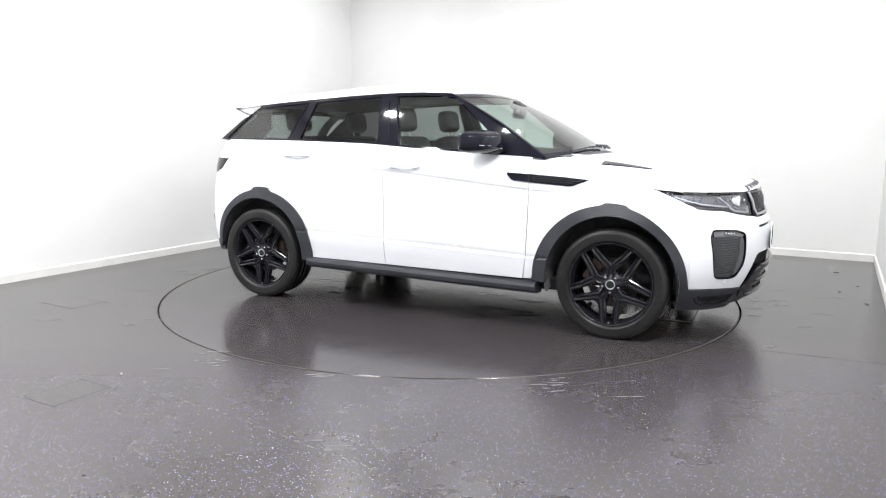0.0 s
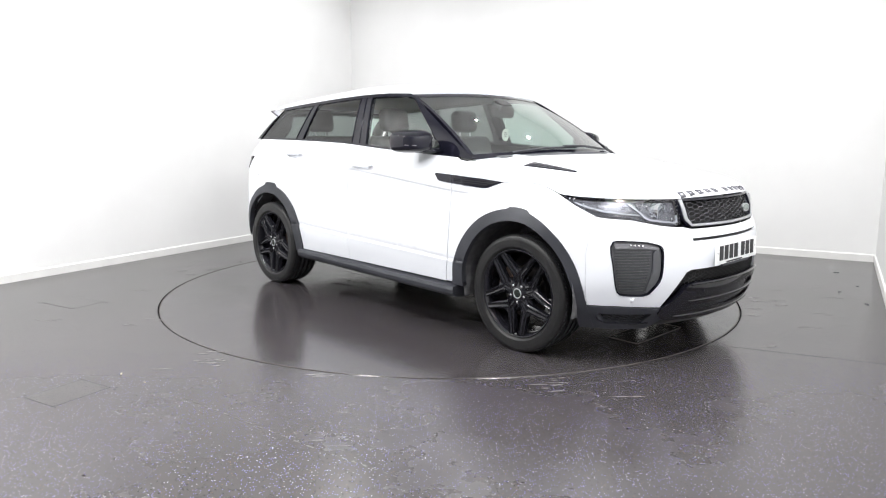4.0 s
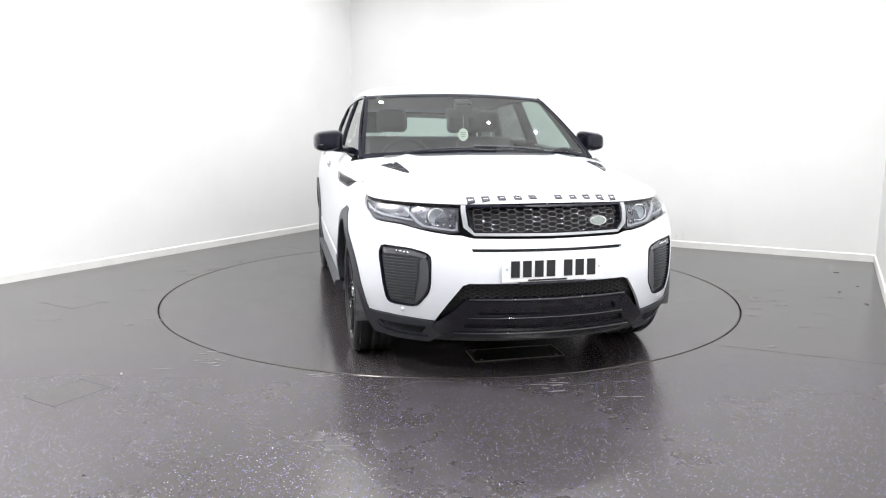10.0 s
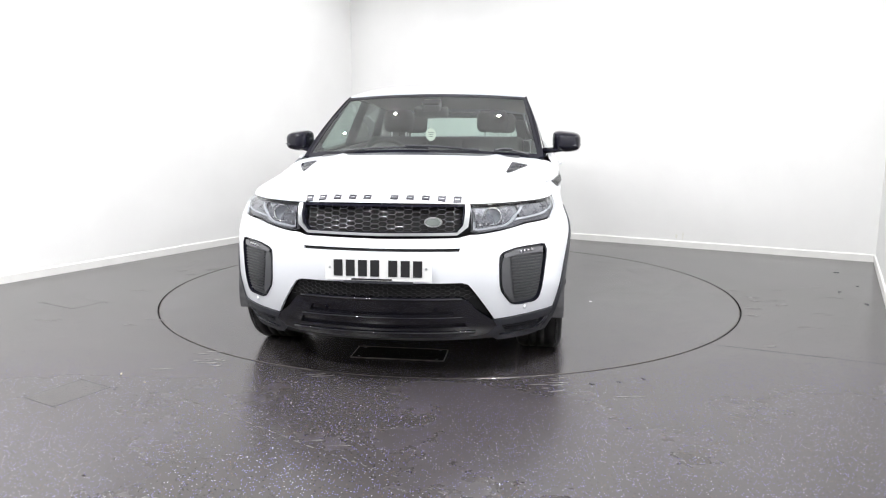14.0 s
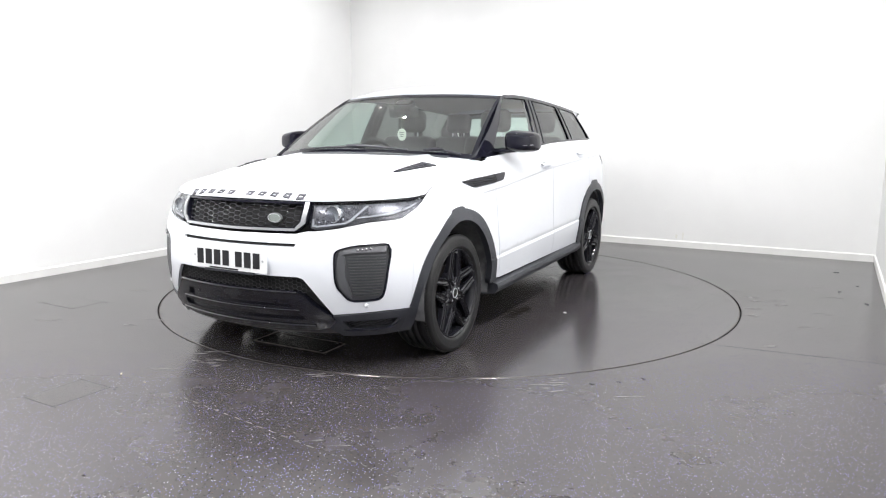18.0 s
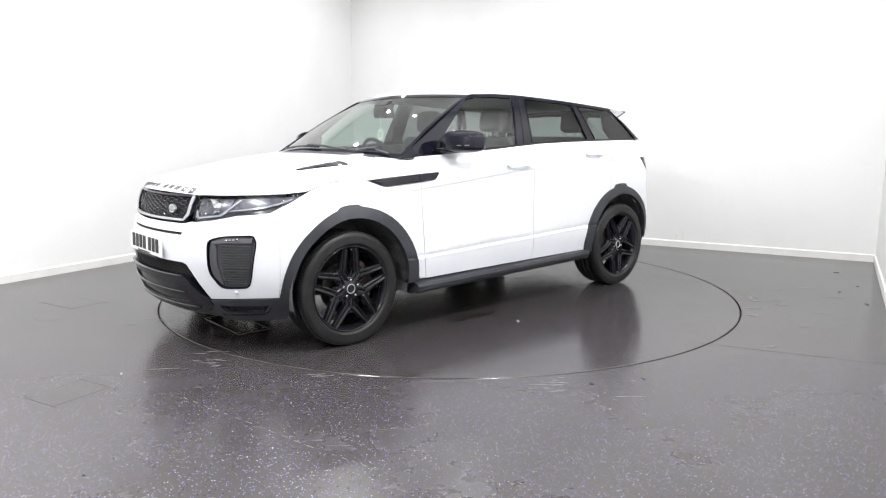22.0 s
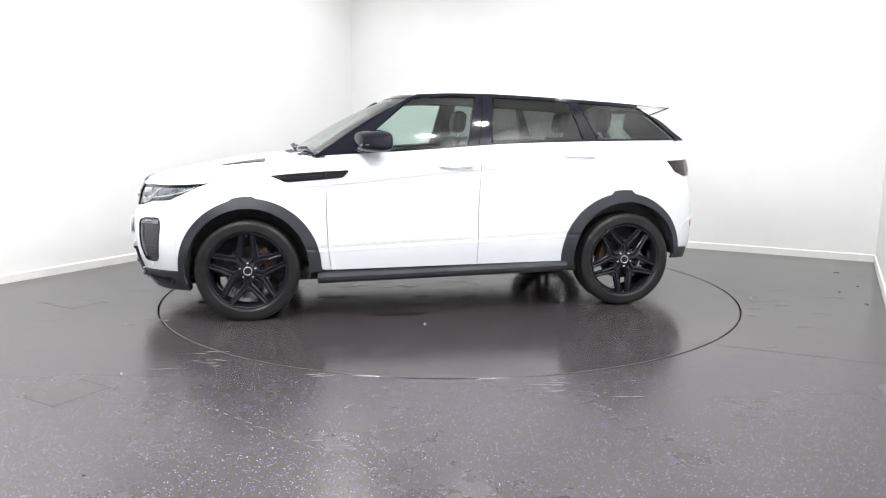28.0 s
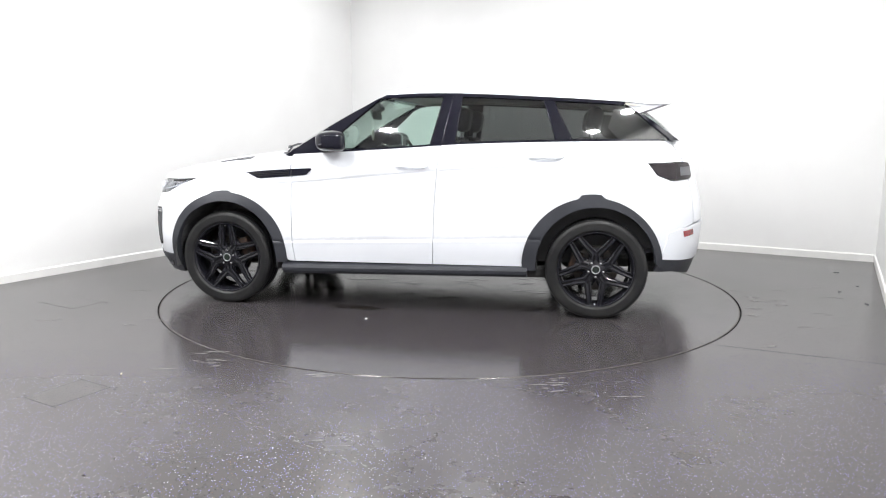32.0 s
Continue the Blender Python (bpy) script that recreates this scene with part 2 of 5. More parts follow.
def grid(bm, rows, thick=0.0, inward=None):
    """A sheet through rows of points."""
    vs = [[bm.verts.new(p) for p in row] for row in rows]
    for a, b in zip(vs, vs[1:]):
        for i in range(len(a) - 1):
            bm.faces.new((a[i], a[i + 1], b[i + 1], b[i]))
    if thick:
        bm.normal_update()
        rim = [e for e in bm.edges if e.is_boundary]
        base = {v: v.normal.copy() for e in rim for v in e.verts}
        sign = 1.0
        if inward is not None:
            mid = sum((v.co for v in bm.verts), Vector()) / len(bm.verts)
            nrm = sum((f.normal for f in bm.faces), Vector())
            sign = 1.0 if nrm.dot(Vector(inward)) > 0 else -1.0
        geo = bmesh.ops.extrude_edge_only(bm, edges=rim)["geom"]
        new_vs = [g for g in geo if isinstance(g, bmesh.types.BMVert)]
        for v in new_vs:
            for e in v.link_edges:
                o = e.other_vert(v)
                if o in base:
                    v.co = o.co + base[o] * sign * thick
                    break
        for e in rim:
            e.smooth = False
    return vs


def prism(bm, outline, depth, place):
    """A flat outline (a, b) made solid; place(a, b, c) gives the point, c from 0 to depth."""
    lo = [bm.verts.new(place(a, b, 0.0)) for a, b in outline]
    hi = [bm.verts.new(place(a, b, depth)) for a, b in outline]
    n = len(outline)
    bm.faces.new(lo), bm.faces.new(hi[::-1])
    for i in range(n):
        bm.faces.new((lo[i], hi[i], hi[(i + 1) % n], lo[(i + 1) % n]))


def curve(*pts):
    """A smooth monotone curve through (a, b) pairs."""
    a, b = np.array([p[0] for p in pts], float), np.array([p[1] for p in pts], float)
    k = np.argsort(a)
    a, b = a[k], b[k]
    d = np.diff(b) / np.diff(a)
    t = np.zeros(len(a))
    t[0], t[-1] = d[0], d[-1]
    for i in range(1, len(a) - 1):
        t[i] = 0.0 if d[i - 1] * d[i] <= 0 else 2 * d[i - 1] * d[i] / (d[i - 1] + d[i])

    def f(x):
        if x <= a[0]:
            return float(b[0] + t[0] * (x - a[0]))
        if x >= a[-1]:
            return float(b[-1] + t[-1] * (x - a[-1]))
        i = int(np.searchsorted(a, x) - 1)
        h = a[i + 1] - a[i]
        s = (x - a[i]) / h
        return float((1 + 2 * s) * (1 - s) ** 2 * b[i] + s * (1 - s) ** 2 * h * t[i] + s * s * (3 - 2 * s) * b[i + 1] + s * s * (s - 1) * h * t[i + 1])
    return f


# ---------------------------------------------------------------- the room
def wall(name, a, b, z0, z1, out, thick=0.15, mat="wall", look_="plain white painted wall"):
    bm = bmesh.new()
    n = Vector(out) * thick
    p = [Vector(a), Vector(b), Vector(b) + n, Vector(a) + n]
    lo, hi = [bm.verts.new((q.x, q.y, z0)) for q in p], [bm.verts.new((q.x, q.y, z1)) for q in p]
    bm.faces.new(lo[::-1]), bm.faces.new(hi)
    for i in range(4):
        bm.faces.new((lo[i], lo[(i + 1) % 4], hi[(i + 1) % 4], hi[i]))
    return tagged(part(name, bm, M[mat]), look_, "wall", kind="structure")


def skirting(name, a, b, inn):
    """Painted skirting board with a bevelled top edge."""
    bm = bmesh.new()
    a, b, n = Vector(a), Vector(b), Vector(inn)
    sec = [(0.0, 0.0), (0.014, 0.0), (0.014, 0.066), (0.009, 0.073), (0.003, 0.076), (0.0, 0.076)]
    ra = [bm.verts.new(a + n * d + Vector((0, 0, z))) for d, z in sec]
    rb = [bm.verts.new(b + n * d + Vector((0, 0, z))) for d, z in sec]
    for i in range(len(sec)):
        j = (i + 1) % len(sec)
        bm.faces.new((ra[i], ra[j], rb[j], rb[i]))
    bm.faces.new(ra[::-1]), bm.faces.new(rb)
    return tagged(part(name, bm, M["skirt"]), "white painted skirting board along the wall", "skirting board", kind="structure")


RING = 2.229
MARK = 1.274


def build_room():
    nu, nv = U, V
    wall("wall_back", room(U0 - 0.15, V1), room(U1 + 0.15, V1), 0, CEIL, nv)
    wall("wall_left", room(U0, V0), room(U0, V1 - 0.002), 0, CEIL, -nu)
    wall("wall_right", room(U1, V0), room(U1, V1 - 0.002), 0, CEIL, nu)
    # unseen wall added behind the camera, grey to shape reflections and bounce
    wall("wall_front", room(U0 - 0.15, V0 - 0.002), room(U1 + 0.15, V0 - 0.002), 0, CEIL, -nv, mat="grey_wall", look_="plain grey wall, unseen behind the camera")
    e = 0.018
    skirting("baseboard_back", room(U0 + e, V1), room(U1 - e, V1), -nv)
    skirting("baseboard_left", room(U0, V0), room(U0, V1), nu)
    skirting("baseboard_right", room(U1, V0), room(U1, V1), -nu)
    skirting("baseboard_front", room(U0 + e, V0), room(U1 - e, V0), nv)
    # ceiling
    bm = bmesh.new()
    q = [room(U0 - 0.15, V0 - 0.15), room(U1 + 0.15, V0 - 0.15), room(U1 + 0.15, V1 + 0.15), room(U0 - 0.15, V1 + 0.15)]
    lo, hi = [bm.verts.new((p.x, p.y, CEIL)) for p in q], [bm.verts.new((p.x, p.y, CEIL + 0.12)) for p in q]
    bm.faces.new(lo), bm.faces.new(hi)
    for i in range(4):
        bm.faces.new((lo[i], lo[(i + 1) % 4], hi[(i + 1) % 4], hi[i]))
    tagged(part("ceiling", bm, M["ceiling"]), "white painted ceiling with round downlights", "ceiling", kind="structure")
    # floor with the round opening of the turntable
    bm = bmesh.new()
    steps = 192
    inner, outer, deep = [], [], []
    for i in range(steps):
        w = 2 * math.pi * i / steps
        d = Vector((math.cos(w), math.sin(w), 0))
        k = min([(lim / c) for lim, c in ((U1, d.dot(U)), (U0, d.dot(U)), (V1, d.dot(V)), (V0, d.dot(V))) if abs(c) > 1e-6 and lim / c > 0])
        inner.append(bm.verts.new(d * RING))
        deep.append(bm.verts.new(d * RING + Vector((0, 0, -0.05))))
        outer.append(bm.verts.new(d * k))
    corners = {}
    for u, v in ((U0, V0), (U1, V0), (U1, V1), (U0, V1)):
        p = room(u, v)
        corners[int(math.atan2(p.y, p.x) % (2 * math.pi) / (2 * math.pi) * steps)] = bm.verts.new(p)
    for i in range(steps):
        j = (i + 1) % steps
        mid = [corners[i]] if i in corners else []
        bm.faces.new([inner[i], outer[i]] + mid + [outer[j], inner[j]])
        bm.faces.new((inner[i], inner[j], deep[j], deep[i]))
    tagged(part("floor", bm, M["floor"]), "dark brown-grey speckled vinyl floor, smoother towards the back", "floor", kind="structure")
    bm = bmesh.new()
    lathe(bm, [(RING + 0.02, -0.05), (0.02, -0.05)], 96, "z")
    tagged(part("turntable_pit", bm, M["dark"]), "dark pit under the turntable", "pit", kind="structure")


def blob(bm, cx, cy, lx, ly, turn, z, seed, n=26):
    """A thin patch with an uneven outline."""
    rng = random.Random(seed)
    ph = [rng.uniform(0, 6.28) for _ in range(4)]
    top = []
    for i in range(n):
        w = 2 * math.pi * i / n
        k = 1 + 0.15 * math.sin(2 * w + ph[0]) + 0.18 * math.sin(3 * w + ph[1]) + 0.16 * math.sin(5 * w + ph[2]) + 0.14 * math.sin(9 * w + ph[3])
        a, b = lx * k * math.cos(w), ly * k * math.sin(w)
        top.append(bm.verts.new((cx + a * math.cos(turn) - b * math.sin(turn), cy + a * math.sin(turn) + b * math.cos(turn), z)))
    bm.faces.new(top)


def build_turntable():
    root = empty("turntable")
    bm = bmesh.new()
    r = RING - 0.010
    lathe(bm, [(0.0001, -0.04), (r, -0.04), (r, -0.003), (r - 0.003, 0.0), (0.0001, 0.0)], 192, "z")
    part("disc", bm, M["table"], root, "dark vinyl-covered disc")
    bm = bmesh.new()
    lathe(bm, [(r - 0.007, 0.0002), (r - 0.007, 0.0010), (r - 0.002, 0.0010), (r - 0.002, 0.0002)], 192, "z")
    part("edge_trim", bm, M["edge"], root, "worn pale edge trim")
    # damp streaks left under the car, turning with it
    rng = random.Random(3)
    bm = bmesh.new()
    for k in range(34):
        x, y = rng.uniform(-1.3, 1.35), rng.uniform(-0.95, 0.95)
        lx, ly, tu = rng.uniform(0.03, 0.12), rng.uniform(0.008, 0.026), rng.uniform(-0.5, 0.5)
        if x > 1.55 and abs(y) < 0.4:
            continue
        for m in range(5):
            blob(bm, x + rng.uniform(-0.10, 0.10), y + rng.uniform(-0.05, 0.05), lx * rng.uniform(0.15, 0.85), ly * rng.uniform(0.4, 1.1), tu + rng.uniform(-0.4, 0.4), 0.0012 + 0.00012 * m + 0.000005 * k, 10 * k + m)
    tagged(part("damp_patch", bm, M["wet"], root, "dark damp streaks on the disc"), kind="stuff")
    bm = bmesh.new()
    box(bm, (0.022, 0.009, 0.0030), (0.386, 1.123, 0.0014), (0, 0, 70), 0.0006)
    part("chip", bm, M["skirt"], root, "small white chip")
    # a thin steel plate let in under the car's nose
    bm = bmesh.new()
    box(bm, (0.20, 0.52, 0.005), (AXLE.x + 0.315, AXLE.y, 0.0027), (0, 0, 0), 0.0015, 2)
    plate_ = part("cover_plate", bm, M["steel"], root, "dull steel cover plate")
    # edge strips in a paler colour than the plate
    for sx, sy, ax, ay in ((0.004, 0.52, 0.102, 0.0), (0.004, 0.52, -0.102, 0.0), (0.20, 0.004, 0.0, 0.262), (0.20, 0.004, 0.0, -0.262)):
        bm = bmesh.new()
        box(bm, (sx, sy, 0.007), (AXLE.x + 0.315 + ax, AXLE.y + ay, 0.0040), (0, 0, 0), 0.001, 1)
        part("plate_edge", bm, M["edge"], plate_, "paler raised edge strip")
    for ax, ay in ((0.08, 0.22), (-0.08, 0.22), (0.08, -0.22), (-0.08, -0.22)):
        bm = bmesh.new()
        lathe(bm, [(0.008, 0.0045), (0.007, 0.0070), (0.0004, 0.0075)], 10, "z", (AXLE.x + 0.315 + ax, AXLE.y + ay, 0))
        part("plate_bolt", bm, M["plastic"], plate_)
    tagged(root, "round dark vinyl-covered turntable flush with the floor", "turntable")
    return root


def build_floor_details():
    # two hatches let into the floor
    for cu, cv, lu, lv in ((-0.424, -3.021, 0.229, 0.29), (-2.135, -1.886, 0.35, 0.24)):
        c = Vector((-1.83, -2.44, 0)) if cu > -1 else Vector((-2.78, -0.62, 0))
        root = empty("floor_hatch", c)
        root.rotation_euler = (0, 0, ROOM_TURN)
        for sx, sy, ax, ay in ((lu, 0.002, 0, lv / 2), (lu, 0.002, 0, -lv / 2), (0.002, lv, lu / 2, 0), (0.002, lv, -lu / 2, 0)):
            bm = bmesh.new()
            box(bm, (sx + (0.05 if ax == 0 else 0), sy, 0.006), (ax, ay, -0.0025 + (0.0002 if ax == 0 else 0)))
            part("seam", bm, M["plastic"], root)
        bm = bmesh.new()
        box(bm, (lu - 0.004, lv - 0.004, 0.006), (0, 0, -0.0023))
        part("cover", bm, M["floor"], root)
        for ax, ay in ((lu / 2 + 0.03, lv / 2 + 0.012), (-lu / 2 - 0.03, -lv / 2 - 0.012), (lu / 2 + 0.045, lv / 2 - 0.01), (-lu / 2 - 0.02, -lv / 2 + 0.015)):
            bm = bmesh.new()
            lathe(bm, [(0.007, -0.003), (0.006, 0.0012), (0.0004, 0.0014)], 10, "z", (ax, ay, 0))
            part("screw", bm, M["plastic"], root)
        tagged(root, "flush rectangular hatch in the speckled vinyl floor", "floor hatch", "floor hatches")
    # joints of the vinyl and pale scuffs
    for k, (a, b, w, mt, lab) in enumerate((((1.45, -1.55), (2.45, -1.98), 0.006, "dark", "thin dark joint in the vinyl floor"), ((-1.25, -2.50), (-0.50, -3.05), 0.012, "fitting", "pale scuffed line on the vinyl floor"),
                                            ((-0.45, -3.08), (0.05, -3.42), 0.008, "fitting", "pale scuffed line on the vinyl floor"), ((-2.9, 0.6), (-1.9, 1.15), 0.005, "fitting", "pale scuffed line on the vinyl floor"))):
        a, b = Vector((*a, 0)), Vector((*b, 0))
        d = (b - a).normalized()
        n = d.cross(Vector((0, 0, 1)))
        rng = random.Random(k)
        bm = bmesh.new()
        rows = []
        for i in range(25):
            p = a.lerp(b, i / 24) + n * rng.uniform(-0.0015, 0.0015)
            h = w / 2 * rng.uniform(0.15, 1.0)
            rows.append([p + n * h + Vector((0, 0, 0.0006)), p - n * h + Vector((0, 0, 0.0006))])
        if mt == "dark":
            grid(bm, rows)
            tagged(part("floor_joint", bm, M["plastic"]), lab, "floor joint", kind="structure")
        else:
            for i in range(0, 24, 2):
                va = [bm.verts.new(q) for q in (rows[i][0], rows[i + 1][0], rows[i + 1][1], rows[i][1])]
                bm.faces.new(va)
            tagged(part("floor_scuff", bm, M["scuff"]), lab, "scuff", kind="structure")
    # dried water smears round the turntable
    rng = random.Random(8)
    bm = bmesh.new()
    for k in range(46):
        w, far = rng.uniform(0, 2 * math.pi), RING + 0.04 + rng.random() ** 2 * 0.75
        p = Vector((far * math.cos(w), far * math.sin(w), 0))
        if U0 + 0.2 < p.dot(U) < U1 - 0.2 and p.dot(V) < V1 - 0.2:
            for m in range(3):
                blob(bm, p.x + rng.uniform(-0.08, 0.08), p.y + rng.uniform(-0.03, 0.03), rng.uniform(0.015, 0.06), rng.uniform(0.002, 0.006), rng.uniform(-0.25, 0.25), 0.0008 + 0.00004 * m, 7 * k + m)
    for k, (px, py) in enumerate(((2.348, -0.381), (2.33, -0.50), (2.201, -0.721), (2.111, -0.93), (2.45, -0.62), (-2.45, 0.62), (-2.30, 0.45))):
        for m in range(4):
            blob(bm, px + 0.03 * math.sin(5 * m + k), py + 0.012 * m, 0.035 + 0.012 * math.sin(3 * m + k), 0.005, 0.12 * math.sin(k), 0.0010 + 0.00004 * m, 500 + 7 * k + m)
    tagged(part("dried_smear", bm, M["smear"]), "thin pale dried smears on the vinyl floor", "smear", kind="stuff")
    # a scuff on the back wall
    for du, z, h, w in ((0.0, 0.13, 0.05, 0.006), (-0.07, 0.12, 0.025, 0.012)):
        bm = bmesh.new()
        c = U * (MARK + du) + V * (V1 - 0.001)
        top = [bm.verts.new(c + U * (w * math.cos(a) * (1 + 0.2 * math.sin(3 * a))) + Vector((0, 0, z + h * math.sin(a)))) for a in (2 * math.pi * i / 14 for i in range(14))]
        bm.faces.new(top)
        tagged(part("wall_mark", bm, M["mark"]), "faint yellowish scuff on the white wall", "scuff", kind="structure")
    # litter
    rng = random.Random(5)
    for x, y, size in ((-1.697, -2.174, 0.022), (-1.52, -2.30, 0.016), (0.72, -2.28, 0.026), (0.86, -2.25, 0.022), (1.00, -2.20, 0.024), (3.40, 0.07, 0.022), (3.134, -0.149, 0.024), (3.10, -0.567, 0.04), (3.55, 0.66, 0.045), (-2.05, 1.10, 0.03)):
        bm = bmesh.new()
        box(bm, (size, size * 0.4, 0.004), (0, 0, 0.002), (0, 0, rng.uniform(0, 180)), 0.0012, 1)
        for v in bm.verts:
            v.co.z += 0.002 * math.sin(v.co.x * 300) if v.co.z > 0.003 else 0
        ob = part("litter_scrap", bm, M["litter"] if x < 0 and y < 0 else M["plastic"])
        ob.location = (x, y, 0)
        tagged(ob, "small scrap of litter lying on the floor" if x < 0 and y < 0 else "small dark chip lying on the floor", "litter", "litter on the floor")


def build_lamp(wide):
    """A round ceiling lamp with a diffuser of that radius."""
    root = empty("ceiling_light")
    bm = bmesh.new()
    k = wide + 0.030
    lathe(bm, [(0.0005, 0.0), (k, 0.0), (k - 0.002, -0.030), (k - 0.010, -0.036), (wide + 0.012, -0.030), (0.0005, -0.030)], 32, "z")
    part("housing", bm, M["fitting"], root, smooth=True)
    bm = bmesh.new()
    lathe(bm, [(wide, -0.031), (wide - 0.005, -0.038), (0.0005, -0.040)], 32, "z")
    part("diffuser", bm, M["glow"], root, "glowing white diffuser", smooth=True)
    return tagged(root, "round white ceiling downlight, out of view, switched on" if wide < 0.05 else "wide round white ceiling flood lamp, out of view, switched on", "ceiling light", "ceiling lights")


def build_lamps():
    made = {}
    for u, v, _ in FLOODS:
        m = Matrix.Translation(room(u, v, CEIL)) @ Matrix.Rotation(ROOM_TURN, 4, "Z")
        wide = 0.022 if v > -1.0 and u < 2.5 else 0.080
        if wide in made:
            copy_thing(made[wide], m)
        else:
            made[wide] = build_lamp(wide)
            made[wide].matrix_basis = m


build_room()
build_floor_details()
TURNTABLE = build_turntable()
build_lamps()
# ---------------------------------------------------------------- the car's form
# Car axes: x forward from the front axle, y to its left, z up from the floor.
XF, XR, ROUND, BLUNT = 0.10, -2.90, 0.75, 1.3       # where the corners begin to turn in, and their spread
NOSE = curve((0.18, 0.74), (0.25, 0.785), (0.31, 0.818), (0.45, 0.845), (0.55, 0.852), (0.65, 0.845), (0.70, 0.832), (0.75, 0.808), (0.83, 0.795), (0.90, 0.765), (0.95, 0.70), (1.05, 0.55))
TAIL = curve((0.20, -3.36), (0.30, -3.40), (0.43, -3.44), (0.63, -3.455), (0.78, -3.44), (0.92, -3.40), (1.04, -3.385), (1.11, -3.355), (1.20, -3.29), (1.30, -3.17))
WZ = (0.20, 0.34, 0.50, 0.70, 0.85, 0.95, 1.03, 1.12, 1.20)
WX = {-3.1: (0.86, 0.89, 0.905, 0.915, 0.915, 0.905, 0.88, 0.83, 0.76), -2.66: (0.90, 0.925, 0.94, 0.94, 0.935, 0.925, 0.905, 0.86, 0.80),
      -1.5: (0.90, 0.925, 0.94, 0.93, 0.925, 0.92, 0.905, 0.85, 0.79), -0.5: (0.90, 0.925, 0.935, 0.925, 0.91, 0.895, 0.875, 0.82, 0.77),
      0.1: (0.845, 0.908, 0.935, 0.935, 0.890, 0.80, 0.74, 0.70, 0.68)}
WCOL = [curve(*zip(WZ, WX[x])) for x in sorted(WX)]
WXS = sorted(WX)
CREASE = curve((-3.3, 1.056), (-2.95, 1.051), (-2.52, 1.035), (-1.52, 0.983), (-0.515, 0.891), (-0.31, 0.878), (0.0, 0.86))
LOWCREASE = curve((-2.6, 0.535), (-2.25, 0.529), (-1.53, 0.505), (-0.53, 0.470), (0.0, 0.45))
BELT = curve((-0.40, 1.085), (-0.526, 1.095), (-0.94, 1.117), (-1.52, 1.154), (-1.69, 1.168), (-2.36, 1.188), (-2.8, 1.194), (-3.1, 1.196))


def step(a, b, x):
    s = min(1.0, max(0.0, (x - a) / (b - a)))
    return s * s * (3 - 2 * s)


def width(x, z):
    """Half width of the body before its corners turn in, with the creases."""
    x = min(max(x, WXS[0]), WXS[-1])
    i = min(max(int(np.searchsorted(WXS, x)) - 1, 0), len(WXS) - 2)
    s = (x - WXS[i]) / (WXS[i + 1] - WXS[i])
    s = s * s * (3 - 2 * s) * 0.5 + s * 0.5
    w = WCOL[i](z) * (1 - s) + WCOL[i + 1](z) * s
    fade = step(-0.15, -0.45, x)
    d = z - CREASE(x)
    w += fade * (0.007 * step(-0.018, 0.004, d) - 0.006 - 0.007 * math.exp(-(d / 0.008) ** 2))
    d = z - LOWCREASE(x)
    return w + fade * step(-2.75, -2.5, x) * (0.004 * step(0.014, -0.006, d) * step(-0.16, -0.02, d) + 0.0025 * math.exp(-(d / 0.008) ** 2) - 0.0045 * math.exp(-((d - 0.012) / 0.005) ** 2))


def side(x, z):
    """Surface coordinate of a place on the car's left, from x."""
    if x > XF:
        s = min(1.0, (x - XF) / (NOSE(z) - XF))
        return XF + ROUND * math.asin(min(1.0, s ** BLUNT)), z
    if x < XR:
        s = min(1.0, (x - XR) / (TAIL(z) - XR))
        return XR - ROUND * math.asin(min(1.0, s ** 1.2)), z
    return x, z


def front(y, z):
    """Surface coordinate of a place on the nose, from y."""
    c = min(1.0, abs(y) / width(XF, z))
    p = math.acos(c)
    return XF + ROUND * (p if y >= 0 else math.pi - p), z


def rear(y, z):
    c = min(1.0, abs(y) / width(XR, z))
    p = math.acos(c)
    return XR - ROUND * (p if y >= 0 else math.pi - p), z


def skin(u, z):
    """The point of the body's skin at a surface coordinate."""
    if XR <= u <= XF:
        return Vector((u, width(u, z), z))
    p = (u - XF) / ROUND if u > XF else (XR - u) / ROUND
    sn, cs = math.sin(p), math.cos(p)
    reach = abs(sn) ** (1 / (BLUNT if u > XF else 1.2))
    if u > XF:
        return Vector((XF + (NOSE(z) - XF) * reach, width(XF, z) * cs, z))
    return Vector((XR + (TAIL(z) - XR) * reach, width(XR, z) * cs, z))


RAIL = curve((-1.0, 1.475), (-1.10, 1.497), (-1.30, 1.512), (-1.55, 1.515), (-1.75, 1.510), (-2.30, 1.483), (-2.85, 1.447), (-3.15, 1.41))


def cabin(x, z):
    """The side of the glasshouse."""
    y = 0.807 - 0.20 * (z - 1.10) - 0.27 * max(0.0, z - 1.10) ** 1.6 - 0.026 * max(0.0, -x - 1.6) ** 2 - 0.045 * max(0.0, x + 1.15) ** 2
    return Vector((x, y, z))


def inside(p, poly):
    x, y = p
    odd, j = False, len(poly) - 1
    for i in range(len(poly)):
        (xi, yi), (xj, yj) = poly[i], poly[j]
        if (yi > y) != (yj > y) and x < (xj - xi) * (y - yi) / (yj - yi) + xi:
            odd = not odd
        j = i
    return odd


def dense(poly, res):
    out = []
    for i, a in enumerate(poly):
        b = poly[(i + 1) % len(poly)]
        n = max(1, int(math.hypot(b[0] - a[0], b[1] - a[1]) / res))
        out += [(a[0] + (b[0] - a[0]) * k / n, a[1] + (b[1] - a[1]) * k / n) for k in range(n)]
    return out


